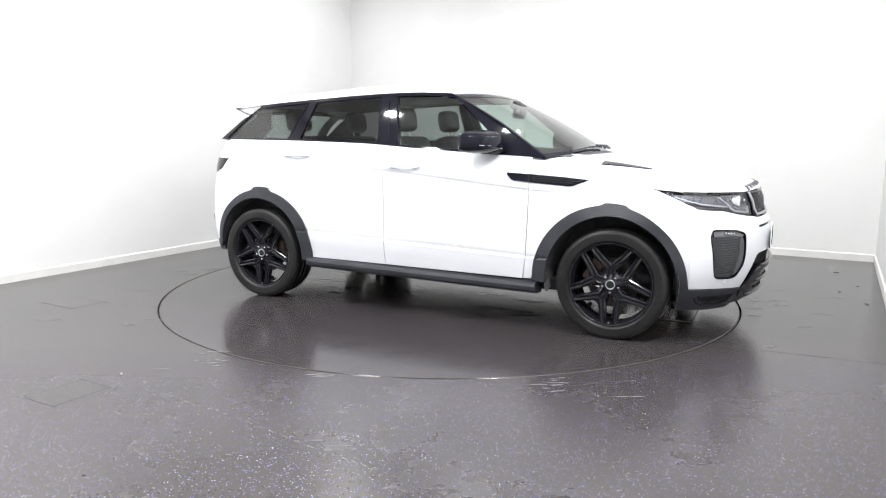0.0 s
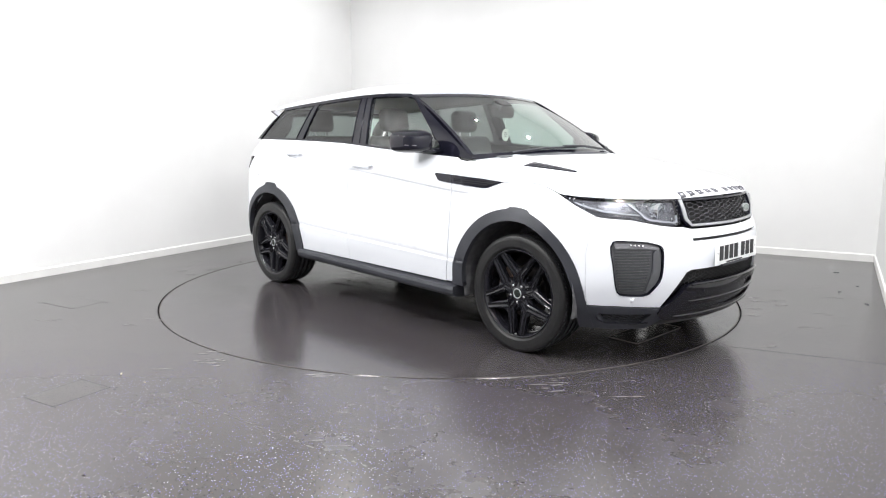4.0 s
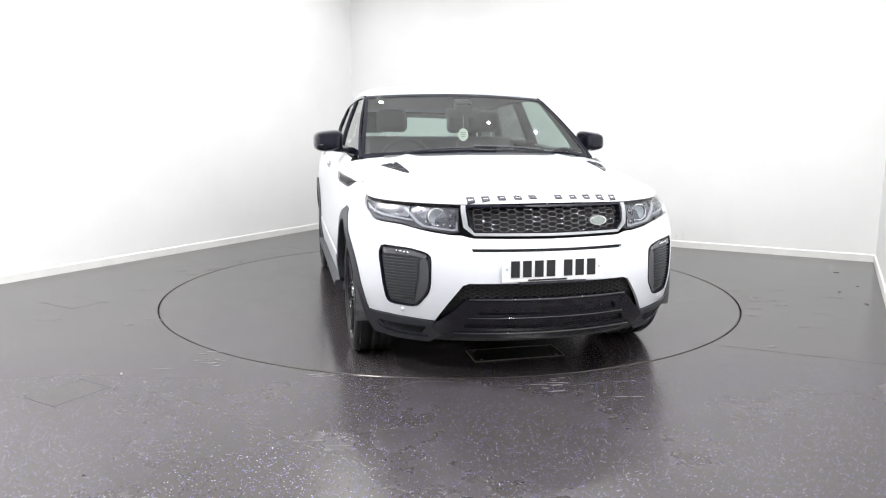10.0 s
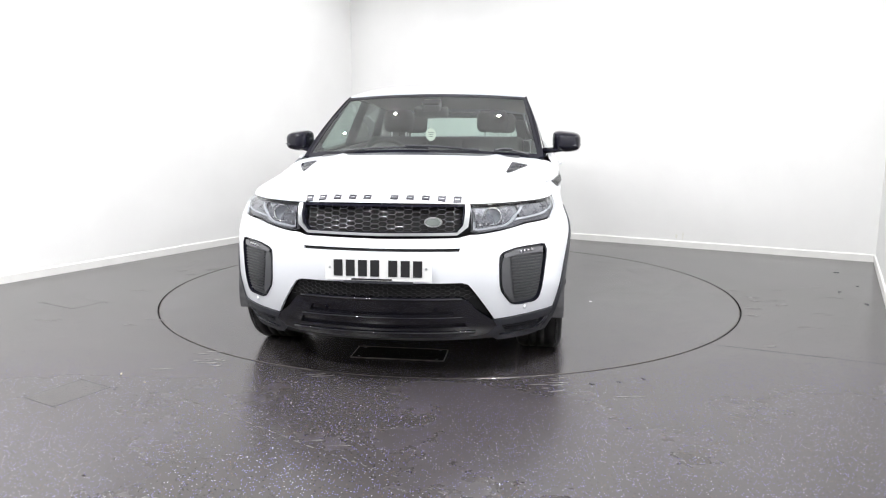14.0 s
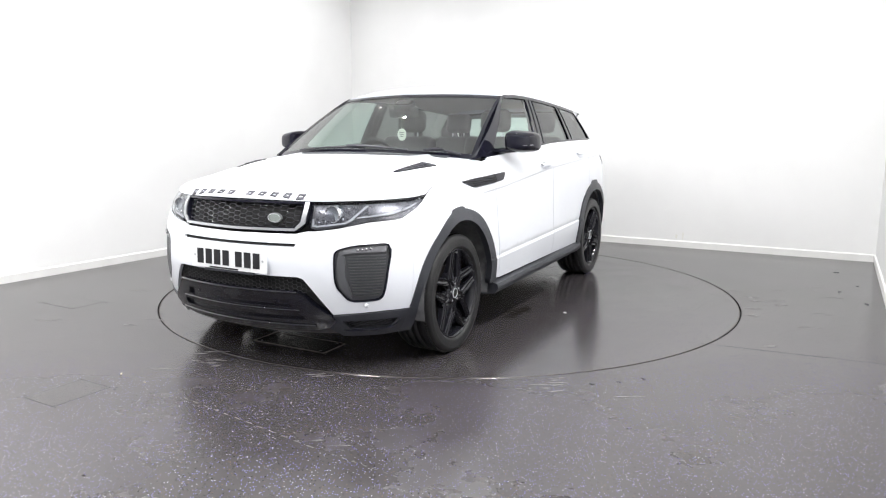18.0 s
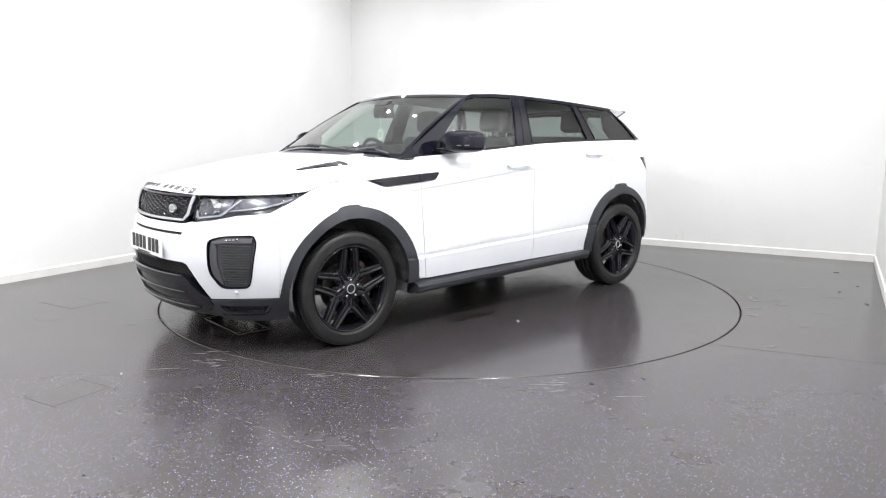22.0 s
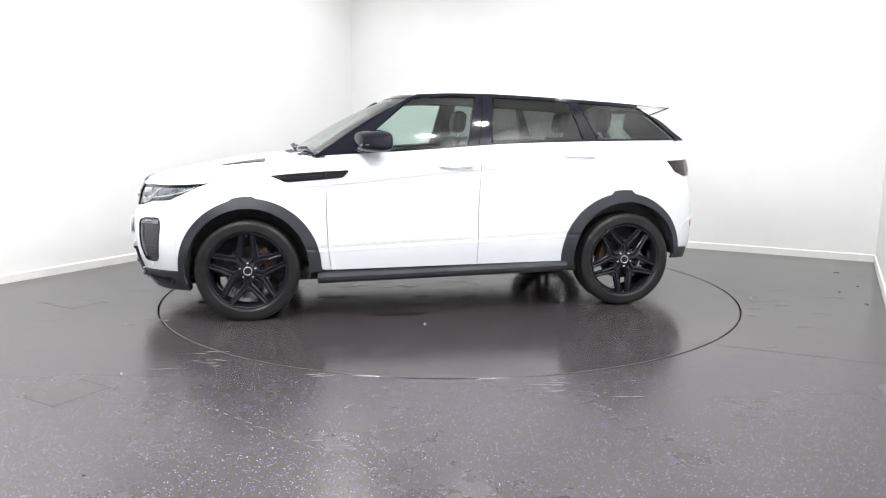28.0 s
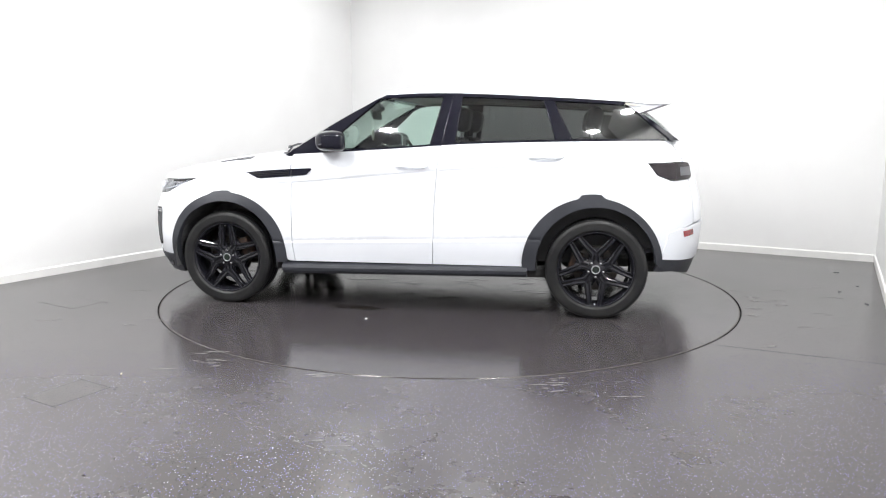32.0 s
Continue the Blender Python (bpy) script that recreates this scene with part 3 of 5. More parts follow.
def sheet(poly, surf, off=0.0, thick=0.018, res=0.035, holes=(), flip=False, both=False):
    """A panel cut out of a surface along an outline, with turned-in edges. flip: on the car's right."""
    loops = [dense(poly, res)] + [dense(h, res) for h in holes]
    pts, edges = [], []
    for lp in loops:
        k = len(pts)
        pts += lp
        edges += [(k + i, k + (i + 1) % len(lp)) for i in range(len(lp))]
    xs, zs = [p[0] for p in poly], [p[1] for p in poly]
    rim = np.array(pts)
    na, nb = int((max(xs) - min(xs)) / res), int((max(zs) - min(zs)) / res)
    for i in range(1, na + 1):
        for j in range(1, nb + 1):
            q = (min(xs) + (max(xs) - min(xs)) * i / (na + 1), min(zs) + (max(zs) - min(zs)) * (j + (i % 2) * 0.3) / (nb + 1.3))
            if inside(q, loops[0]) and not any(inside(q, h) for h in loops[1:]) and np.min(np.hypot(rim[:, 0] - q[0], rim[:, 1] - q[1])) > res * 0.45 and not (surf is skin and q[0] < -0.12 and min(abs(q[1] - CREASE(q[0])), abs(q[1] - LOWCREASE(q[0]))) < 0.026):
                pts.append(q)
    if surf is skin:
        for line in (CREASE, LOWCREASE):
            for k in range(int(min(xs) / 0.03), int(max(xs) / 0.03) + 1):
                a = k * 0.03
                if -3.1 < a < -0.12:
                    for d in (-0.021, -0.013, -0.006, 0.0, 0.006, 0.013, 0.021):
                        q = (a, line(a) + d)
                        if inside(q, loops[0]) and not any(inside(q, h) for h in loops[1:]) and np.min(np.hypot(rim[:, 0] - q[0], rim[:, 1] - q[1])) > 0.006:
                            pts.append(q)
    vs, _, fs, *_ = geometry.delaunay_2d_cdt([Vector(p) for p in pts], edges, [], 0, 1e-6)
    bm = bmesh.new()
    made = []
    e = 1e-3
    nrm = {}
    for v in vs:
        p = surf(v[0], v[1])
        n = (surf(v[0] + e, v[1]) - surf(v[0] - e, v[1])).cross(surf(v[0], v[1] + e) - surf(v[0], v[1] - e))
        if n.length < 1e-12:
            n = Vector((0, 1, 0))
        n.normalize()
        if n.dot(p - Vector((-1.3, 0, 0.9 if surf is not cabin else p.z))) < 0:
            n = -n
        made.append(bm.verts.new(p + n * off))
        nrm[made[-1]] = n
    for f in fs:
        c = (sum(vs[i][0] for i in f) / 3, sum(vs[i][1] for i in f) / 3)
        a, b = vs[f[1]] - vs[f[0]], vs[f[2]] - vs[f[0]]
        if abs(a[0] * b[1] - a[1] * b[0]) < 2e-6:
            continue
        if inside(c, loops[0]) and not any(inside(c, h) for h in loops[1:]):
            try:
                face = bm.faces.new([made[i] for i in f])
            except ValueError:
                continue
            face.normal_update()
            if face.normal.dot(nrm[made[f[0]]]) < 0:
                face.normal_flip()
    bmesh.ops.delete(bm, geom=[v for v in bm.verts if not v.link_faces], context="VERTS")
    if thick:
        edge = [x for x in bm.edges if x.is_boundary]
        keep = {v: nrm[v] for x in edge for v in x.verts}
        old = set(keep)
        geo = bmesh.ops.extrude_edge_only(bm, edges=edge)["geom"]
        for v in [x for x in geo if isinstance(x, bmesh.types.BMVert)]:
            for x in v.link_edges:
                o = x.other_vert(v)
                if o in old:
                    v.co = o.co - keep[o] * thick
                    break
        for x in edge:
            x.smooth = False
    if flip:
        for v in bm.verts:
            v.co.y = -v.co.y
        bmesh.ops.reverse_faces(bm, faces=bm.faces[:])
    return bm


def panel(name, poly, material, parent, label="", surf=None, **kw):
    return part(name, sheet(poly, surf or skin, **kw), material, parent, label, smooth=True, keep=True)


def pair(name, poly, material, parent, label="", **kw):
    """The same panel on both sides of the car."""
    return [panel(name, poly, material, parent, label, flip=f, **kw) for f in (False, True)]


def arc(cx, cz, r, a0, a1, n, tab=0.0, lean=0.02):
    """Points on a wheel arch; tab: how far the flat at its top stands out."""
    out = []
    for i in range(n + 1):
        w = radians(a0 + (a1 - a0) * i / n)
        k = r + tab * step(0.20, 0.13, abs(w - math.pi / 2 + lean))
        out.append((cx + k * math.cos(w), cz + k * math.sin(w)))
    return out


FRONT_ARCH = arc(-0.021, 0.36, 0.460, -2, 182, 60, 0.012, 0.08)
REAR_ARCH = arc(-2.626, 0.362, 0.463, -2, 182, 60, 0.023, 0.02)


def on_side(pts):
    return [side(*p) for p in pts]


def mirror_u(pts):
    """The outline on the nose, carried on to the other side."""
    return pts + [(2 * XF + ROUND * math.pi - u, z) for u, z in reversed(pts)]


CAR = empty("car")
tagged(CAR, "white five-door SUV with black wheels, glass and cladding on the turntable", "car")


# bonnet: a clamshell between its edge and its spine
HOOD_EDGE = [front(0.0, 0.903), front(0.20, 0.902), front(0.43, 0.897), front(0.55, 0.899), front(0.66, 0.902)] + \
    on_side([(0.47, 0.905), (0.35, 0.909), (0.236, 0.917), (0.16, 0.940), (0.08, 0.958), (0.0, 0.967), (-0.08, 0.966), (-0.17, 0.961), (-0.34, 0.976), (-0.515, 0.992)])
SPINE = curve((0.765, 0.905), (0.745, 0.925), (0.70, 0.942), (0.60, 0.972), (0.45, 1.005), (0.15, 1.062), (-0.10, 1.095), (-0.33, 1.118))


def hood_point(s, w):
    """s: from the nose (0) to the windscreen (1); w: across, -1 to 1."""
    k = s * (len(HOOD_EDGE) - 1)
    i = min(int(k), len(HOOD_EDGE) - 2)
    a, b = HOOD_EDGE[i], HOOD_EDGE[i + 1]
    e = skin(a[0] + (b[0] - a[0]) * (k - i), a[1] + (b[1] - a[1]) * (k - i))
    cx = 0.765 - (0.765 + 0.33) * s ** 1.5
    cz = SPINE(cx)
    sn, cs = math.sin(abs(w) * math.pi / 2), math.cos(abs(w) * math.pi / 2)
    t = sn ** 0.86
    ridge = 0.010 * math.exp(-((t * e.y - 0.50) / 0.05) ** 2) * step(0.1, 0.4, s)
    return Vector((cx + (e.x - cx) * t ** 1.6, math.copysign(e.y * t, w), e.z + (cz - e.z) * max(0.0, cs) ** (0.95 - 0.38 * s * s) + ridge * cs))


def build_hood():
    bm = bmesh.new()
    rows = [[hood_point((i / 64) ** 1.25, -1 + 2 * j / 52) for j in range(53)] for i in range(65)]
    grid(bm, rows, 0.02, (0, 0, -1))
    part("bonnet", bm, M["paint"], CAR, smooth=True)


def screen_point(a, v, off=0.0):
    """Windscreen: a across, -1 to 1; v from the base (0) to the roof (1)."""
    lo = Vector((-0.275 - 0.185 * a * a, 0.778 * a, 1.112 - 0.030 * a * a))
    hi = Vector((-1.055 - 0.105 * a * a, 0.655 * a, 1.523 - 0.020 * a * a))
    p = lo.lerp(hi, v)
    bulge = 0.022 * math.sin(math.pi * v) + off
    return p + Vector((0.5, 0, 0.86)) * bulge


ROOFZ = curve((-1.05, 1.529), (-1.25, 1.580), (-1.55, 1.614), (-1.80, 1.613), (-2.16, 1.590), (-2.60, 1.555), (-2.97, 1.515))


def roof_point(x, w):
    zr = RAIL(x) + 0.010
    e = cabin(x, zr)
    sn, cs = math.sin(abs(w) * math.pi / 2), math.cos(abs(w) * math.pi / 2)
    t = sn ** 0.8
    shift = -0.105 * t * t * step(-1.6, -1.05, x)
    return Vector((x + shift, math.copysign(e.y * t, w), zr + (ROOFZ(x) - zr) * max(0.0, cs) ** 0.8))


build_hood()
bm = bmesh.new()
grid(bm, [[roof_point(-1.06 - 1.91 * i / 40, -1 + 2 * j / 40) for j in range(41)] for i in range(41)], 0.02, (0, 0, -1))
part("roof", bm, M["paint"], CAR, smooth=True)
bm = bmesh.new()
grid(bm, [[screen_point(-1 + 2 * j / 28, i / 16) for j in range(29)] for i in range(17)])
glass = part("windscreen", bm, M["screen"], CAR, "clear windscreen with dark band", smooth=True)
glass.visible_shadow = False

# sides
FENDER = on_side([(-0.522, 0.991), (-0.34, 0.9740), (-0.17, 0.9590), (-0.08, 0.9640), (0.0, 0.9650), (0.08, 0.9560), (0.16, 0.9380), (0.236, 0.9135), (0.36, 0.862), (0.4607, 0.815), (0.4424, 0.62), (0.4414, 0.36)]) + \
    on_side(FRONT_ARCH[1:]) + on_side([(-0.542, 0.34), (-0.525, 0.475), (-0.520, 0.70)])
DOOR_F = [(-0.525, 0.70), (-0.530, 0.475), (-0.547, 0.337), (-1.546, 0.345), (-1.556, 0.75), (-1.584, BELT(-1.584))] + [(x, BELT(x)) for x in (-1.3, -1.1, -0.94, -0.7, -0.525)]
DOOR_R = [(-1.588, BELT(-1.59)), (-1.560, 0.75), (-1.550, 0.345), (-2.165, 0.349)] + REAR_ARCH[1:25] + [(-2.482, 0.83), (-2.525, 1.046), (-2.50, BELT(-2.5))] + [(x, BELT(x)) for x in (-2.36, -2.0, -1.75)]
QUARTER = on_side([(-2.503, BELT(-2.5)), (-2.528, 1.046), (-2.486, 0.834)]) + on_side(REAR_ARCH[24:-1]) + on_side([(-3.085, 0.42), (-3.121, 0.5955), (-3.20, 0.6195)]) + [rear(0.66, 0.640), rear(0.66, 0.94)] + \
    on_side([(-3.13, 0.935), (-3.03, 0.972), (-2.968, 1.052)]) + [rear(0.70, 1.062), rear(0.68, 1.197)] + [(x, BELT(x)) for x in (-2.9, -2.7)]
HANDLES = ((-1.40, 1.018), (-2.305, 1.075))


def cup_outline(hx, hz):
    """The edge of the hollow behind a door handle."""
    return [(hx + 0.088 * math.cos(w) - 0.005, hz - 0.002 + 0.026 * math.sin(w)) for w in (2 * math.pi * i / 28 for i in range(28))]


def bowl(hx, hz):
    def surf(u, z):
        q = skin(u, z)
        q.y -= 0.026 * max(0.0, 1 - ((u - hx + 0.005) / 0.088) ** 2 - ((z - hz + 0.002) / 0.026) ** 2)
        return q
    return surf


for f in (False, True):
    panel("wing_corner", [(-0.40, 0.975), (-0.40, 1.06), (-0.47, 1.082), (-0.58, 1.092), (-0.58, 0.975)], M["paint"], CAR, flip=f, off=-0.010, thick=0)
    panel("front_wing", FENDER, M["paint"], CAR, flip=f)
    for nm, poly, at in (("front_door", DOOR_F, HANDLES[0]), ("rear_door", DOOR_R, HANDLES[1])):
        panel(nm, poly, M["paint"], CAR, flip=f, holes=[cup_outline(*at)])
    panel("rear_quarter", QUARTER, M["paint"], CAR, flip=f)


# ---------------------------------------------------------------- nose
def rounded(poly, turns=2, cut=0.22):
    """The outline with its corners cut round."""
    for _ in range(turns):
        out = []
        for a, b in zip(poly, poly[1:] + poly[:1]):
            out += [(a[0] + (b[0] - a[0]) * cut, a[1] + (b[1] - a[1]) * cut), (b[0] - (b[0] - a[0]) * cut, b[1] - (b[1] - a[1]) * cut)]
        poly = out
    return poly


def mu(p):
    return 2 * XF + ROUND * math.pi - p[0], p[1]


def across(upper, lower):
    """An outline over the whole nose: upper runs from the left side to the middle, lower from the middle back."""
    return upper + [mu(p) for p in reversed(upper[:-1])] + [mu(p) for p in reversed(lower[1:])] + lower


def whole(half):
    """An outline symmetric about the middle; half starts and ends on the middle line, on the left."""
    return half + [mu(p) for p in reversed(half[1:-1])]


FOG = rounded([side(0.530, 0.698), front(0.66, 0.688), front(0.590, 0.668), front(0.572, 0.645), front(0.576, 0.48), front(0.625, 0.408), front(0.655, 0.396), side(0.586, 0.402), side(0.570, 0.425)], 2, 0.16)
BUMPER = across([side(0.442, 0.346), side(0.443, 0.62), side(0.462, 0.812), side(0.50, 0.806), front(0.70, 0.796), front(0.572, 0.766), front(0.470, 0.752), front(0.434, 0.752), front(0.375, 0.738), front(0.0, 0.734)],
                [front(0.0, 0.527), front(0.40, 0.525), front(0.43, 0.515), front(0.478, 0.45), front(0.552, 0.330), front(0.66, 0.338), front(0.76, 0.345), side(0.52, 0.345)])
SLOT = whole([front(0.0, 0.692), front(0.390, 0.692), front(0.384, 0.677), front(0.0, 0.677)])
panel("front_bumper", BUMPER, M["paint"], CAR, holes=[FOG, [mu(p) for p in FOG], SLOT], res=0.03)
panel("bumper_slot", SLOT, M["dark"], CAR, "black slot", off=-0.014, thick=0)
panel("nose_backing", across([side(0.40, 0.24), side(0.40, 0.86), front(0.0, 0.86)], [front(0.0, 0.24)]), M["dark"], CAR, off=-0.085, thick=0, res=0.06)


def rows_on(name, spans, z0, z1, pitch, parent, off, rad=0.0030, period=0.066, mat="bar"):
    """Honeycomb rows of a grille: zigzag bars one above the other. spans(z): y from and to."""
    amp = pitch / 2
    n = int(round((z1 - z0) / pitch))
    for r in range(n + 1):
        z = z1 - r * pitch
        a, b = spans(z)
        pts, y = [], a
        flat = [(0.0, amp), (period * 0.34, amp), (period * 0.5, -amp), (period * 0.84, -amp)]
        k0 = int(math.floor(a / period)) - 1
        for k in range(k0, int(b / period) + 2):
            for dy, dz in flat:
                yy = k * period + dy + (period / 2 if r % 2 else 0)
                if a <= yy <= b:
                    pts.append((yy, z + dz))
        if len(pts) < 2:
            continue
        bm = bmesh.new()
        out = []
        for yy, zz in pts:
            p = skin(*front(yy, zz))
            p.y = yy
            out.append(p + Vector((off, 0, 0)))
        tube(bm, out, rad, 6)
        part(name, bm, M[mat], parent, smooth=True)


# grille
frame_out = whole([front(0.0, 0.894), front(0.428, 0.893), front(0.428, 0.790), front(0.376, 0.747), front(0.0, 0.744)])
frame_in = whole([front(0.0, 0.885), front(0.394, 0.884), front(0.390, 0.796), front(0.362, 0.768), front(0.0, 0.764)])
GRILLE = panel("grille", frame_in, M["dark"], CAR, "black honeycomb grille", off=-0.035, thick=0)
panel("grille_frame", frame_out, M["gloss"], GRILLE, holes=[frame_in], off=0.004, thick=0.03, res=0.02)
for f in (1, -1):
    bar = [front(0.424 * f, 0.890), front(0.403 * f, 0.890), front(0.398 * f, 0.798), front(0.372 * f, 0.768), front(0.372 * f, 0.752), front(0.420 * f, 0.790)]
    panel("grille_side_bar", bar if f > 0 else bar[::-1], M["satin"], GRILLE, "pale silver side bar", off=0.010, thick=0.012, res=0.02)
bar = whole([front(0.0, 0.760), front(0.372, 0.764), front(0.372, 0.751), front(0.0, 0.747)])
panel("grille_bottom_bar", bar, M["satin"], GRILLE, "silver lower bar", off=0.008, thick=0.01, res=0.02)
rows_on("grille_bar", lambda z: (-0.388 + 0.3 * max(0, 0.80 - z), 0.388 - 0.3 * max(0, 0.80 - z)), 0.775, 0.879, 0.0116, GRILLE, -0.008, 0.0025, 0.080)
bm = bmesh.new()
prism(bm, [(0.044 * math.cos(w), 0.024 * math.sin(w)) for w in (2 * math.pi * i / 28 for i in range(28))], 0.012, lambda a, b, c: Vector((0.772 + c - 0.10 * b, 0.257 + a, 0.815 + b)))
BADGE = part("badge", bm, M["satin"], GRILLE, "oval silver badge")
bm = bmesh.new()
prism(bm, [(0.037 * math.cos(w), 0.018 * math.sin(w)) for w in (2 * math.pi * i / 28 for i in range(28))], 0.014, lambda a, b, c: Vector((0.772 + c - 0.10 * b, 0.257 + a, 0.815 + b)))
part("badge_face", bm, M["badge"], BADGE)

# head lamps
LAMP = [front(0.434, 0.894), front(0.50, 0.8955), front(0.57, 0.8970), front(0.66, 0.9000)] + on_side([(0.47, 0.9030), (0.35, 0.9073), (0.236, 0.9150), (0.30, 0.878), (0.37, 0.848), (0.42, 0.822), (0.462, 0.818)]) + \
    [front(0.70, 0.806), front(0.65, 0.788), front(0.572, 0.774), front(0.470, 0.760), front(0.440, 0.768)]
INNER = [front(0.444, 0.886), front(0.56, 0.889), front(0.640, 0.892), front(0.63, 0.80), front(0.575, 0.787), front(0.470, 0.775)]
OUTER = [front(0.655, 0.894)] + on_side([(0.47, 0.8975), (0.36, 0.902), (0.28, 0.906), (0.38, 0.865), (0.44, 0.845)]) + [front(0.67, 0.836)]
mid = (sum(q[0] for q in LAMP) / len(LAMP), sum(q[1] for q in LAMP) / len(LAMP))
for f in (False, True):
    s = -1 if f else 1
    lamp = panel("headlight", LAMP, M["lamp_dark"], CAR, "clear headlight with dark bezel", off=-0.030, thick=0, flip=f, res=0.03)
    panel("reflector", INNER, M["lamp_grey"], lamp, off=-0.024, thick=0.012, flip=f, res=0.025)
    panel("side_reflector", OUTER, M["lamp_grey"], lamp, off=-0.018, thick=0.012, flip=f, res=0.025)
    glow = [front(0.672, 0.884), front(0.684, 0.884), front(0.655, 0.838), front(0.632, 0.806), front(0.607, 0.790), front(0.47, 0.772), front(0.447, 0.778), front(0.447, 0.815), front(0.455, 0.815), front(0.457, 0.785), front(0.475, 0.781), front(0.600, 0.799), front(0.622, 0.814), front(0.645, 0.842)]
    panel("daylight_strip", glow, M["guide"], lamp, "pale curved light guide", off=-0.012, thick=0.01, flip=f, res=0.015)
    swoosh = [front(0.652, 0.826)] + on_side([(0.50, 0.846), (0.43, 0.864), (0.34, 0.890), (0.335, 0.886), (0.42, 0.858), (0.49, 0.838)]) + [front(0.650, 0.818)]
    panel("side_light_guide", swoosh, M["guide"], lamp, "pale thin light guide", off=-0.012, thick=0.008, flip=f, res=0.015)
    # chrome beads added to give small bright glints in the side of the lamp
    for k, (px, pz) in enumerate(((0.30, 0.898), (0.325, 0.893), (0.385, 0.872), (0.44, 0.852))):
        bm = bmesh.new()
        bmesh.ops.create_uvsphere(bm, u_segments=10, v_segments=7, radius=0.0055)
        p = skin(*side(px, pz))
        bmesh.ops.translate(bm, vec=(p.x - 0.003, (p.y - 0.013) * s, p.z), verts=bm.verts[:])
        part("glint_bead", bm, M["chrome"], lamp, smooth=True)
    # more added beads, glints in the inner part
    for py, pz in ((0.475, 0.795), (0.505, 0.800), (0.585, 0.812), (0.47, 0.845), (0.60, 0.862)):
        bm = bmesh.new()
        bmesh.ops.create_uvsphere(bm, u_segments=10, v_segments=7, radius=0.006)
        p = skin(*front(py, pz))
        bmesh.ops.translate(bm, vec=(p.x - 0.018, p.y * s, p.z), verts=bm.verts[:])
        part("glint_bead", bm, M["chrome"], lamp, smooth=True)
    for k in range(4):
        a0 = 0.452 - 0.032 * k
        facet = on_side([(a0, 0.880 + 0.004 * k), (a0 - 0.020, 0.882 + 0.004 * k), (a0 - 0.004, 0.868 + 0.004 * k), (a0 + 0.014, 0.862 + 0.004 * k)])
        panel("reflector_facet", facet, M["lamp_grey"], lamp, off=-0.015, thick=0.006, flip=f, res=0.03)
    at = skin(*front(0.535, 0.836))
    ax, n = at.x - 0.024, 28
    bm = bmesh.new()
    lathe(bm, [(0.043, -0.03), (0.043, 0.012), (0.0405, 0.014), (0.037, 0.004)], 32, "x", (ax, at.y * s, at.z))
    ring = part("projector_ring", bm, M["chrome"], lamp, smooth=True)
    bm = bmesh.new()
    lathe(bm, [(0.036, 0.002)] + [(0.036 * math.cos(radians(a)), 0.002 + 0.020 * math.sin(radians(a))) for a in (20, 40, 60, 80, 89)], 32, "x", (ax, at.y * s, at.z))
    part("projector_lens", bm, M["lens"], lamp, smooth=True)
    bm = bmesh.new()
    lathe(bm, [(0.036, 0.001), (0.0005, -0.004)], 32, "x", (ax, at.y * s, at.z))
    part("projector_bowl", bm, M["satin"], lamp, smooth=True)
    lens = panel("lens", LAMP, M["lens"], lamp, off=-0.002, thick=0, flip=f, res=0.03)
    lens.visible_shadow = False
    panel("lamp_rim", LAMP, M["gloss"], lamp, off=-0.003, thick=0.005, flip=f, res=0.02, holes=[[(mid[0] + (p[0] - mid[0]) * 0.992, mid[1] + (p[1] - mid[1]) * 0.982) for p in LAMP]])

# fog lamp pockets
for f in (False, True):
    fog = panel("fog_pocket", FOG, M["pocket"], CAR, "dark grey pocket with fog light", off=-0.016, thick=0, flip=f, res=0.03)
    cx, cz = sum(p[0] for p in FOG) / len(FOG), sum(p[1] for p in FOG) / len(FOG)
    hole = [(cx + (p[0] - cx) * 0.955, cz + (p[1] - cz) * 0.965) for p in FOG]
    panel("pocket_rim", FOG, M["gloss"], fog, holes=[hole], off=0.002, thick=0.02, flip=f, res=0.02)
    blank = [front(0.586, 0.640), front(0.628, 0.637), front(0.624, 0.53), front(0.650, 0.420), front(0.640, 0.414), front(0.588, 0.48)]
    panel("blank_panel", rounded(blank), M["pocket"], fog, off=-0.004, thick=0.014, flip=f, res=0.03)
    strip = [side(0.558, 0.682), front(0.655, 0.676), front(0.594, 0.655), front(0.600, 0.638), front(0.66, 0.650), side(0.566, 0.653)]
    panel("fog_light", strip, M["fog"], fog, "slim clear fog light", off=-0.003, thick=0.02, flip=f, res=0.02)
    for k in range(4):
        bm = bmesh.new()
        bmesh.ops.create_uvsphere(bm, u_segments=10, v_segments=7, radius=0.008)
        p = skin(*front(0.675 + 0.017 * k, 0.664 + 0.002 * k))
        bmesh.ops.translate(bm, vec=(p.x - 0.002, p.y * (-1 if f else 1), p.z), verts=bm.verts[:])
        part("fog_bulb", bm, M["chrome"], fog, smooth=True)
    for k in range(15):
        z = 0.634 - 0.0148 * k
        a = side(0.566 + 0.0017 * k, z)[0]
        b = front(0.634 + 0.0016 * k, z)[0]
        panel("slat", [(a, z + 0.0022), (b, z + 0.0022), (b, z - 0.0022), (a, z - 0.0022)], M["pocket"], fog, off=-0.005, thick=0.010, flip=f, res=0.05)

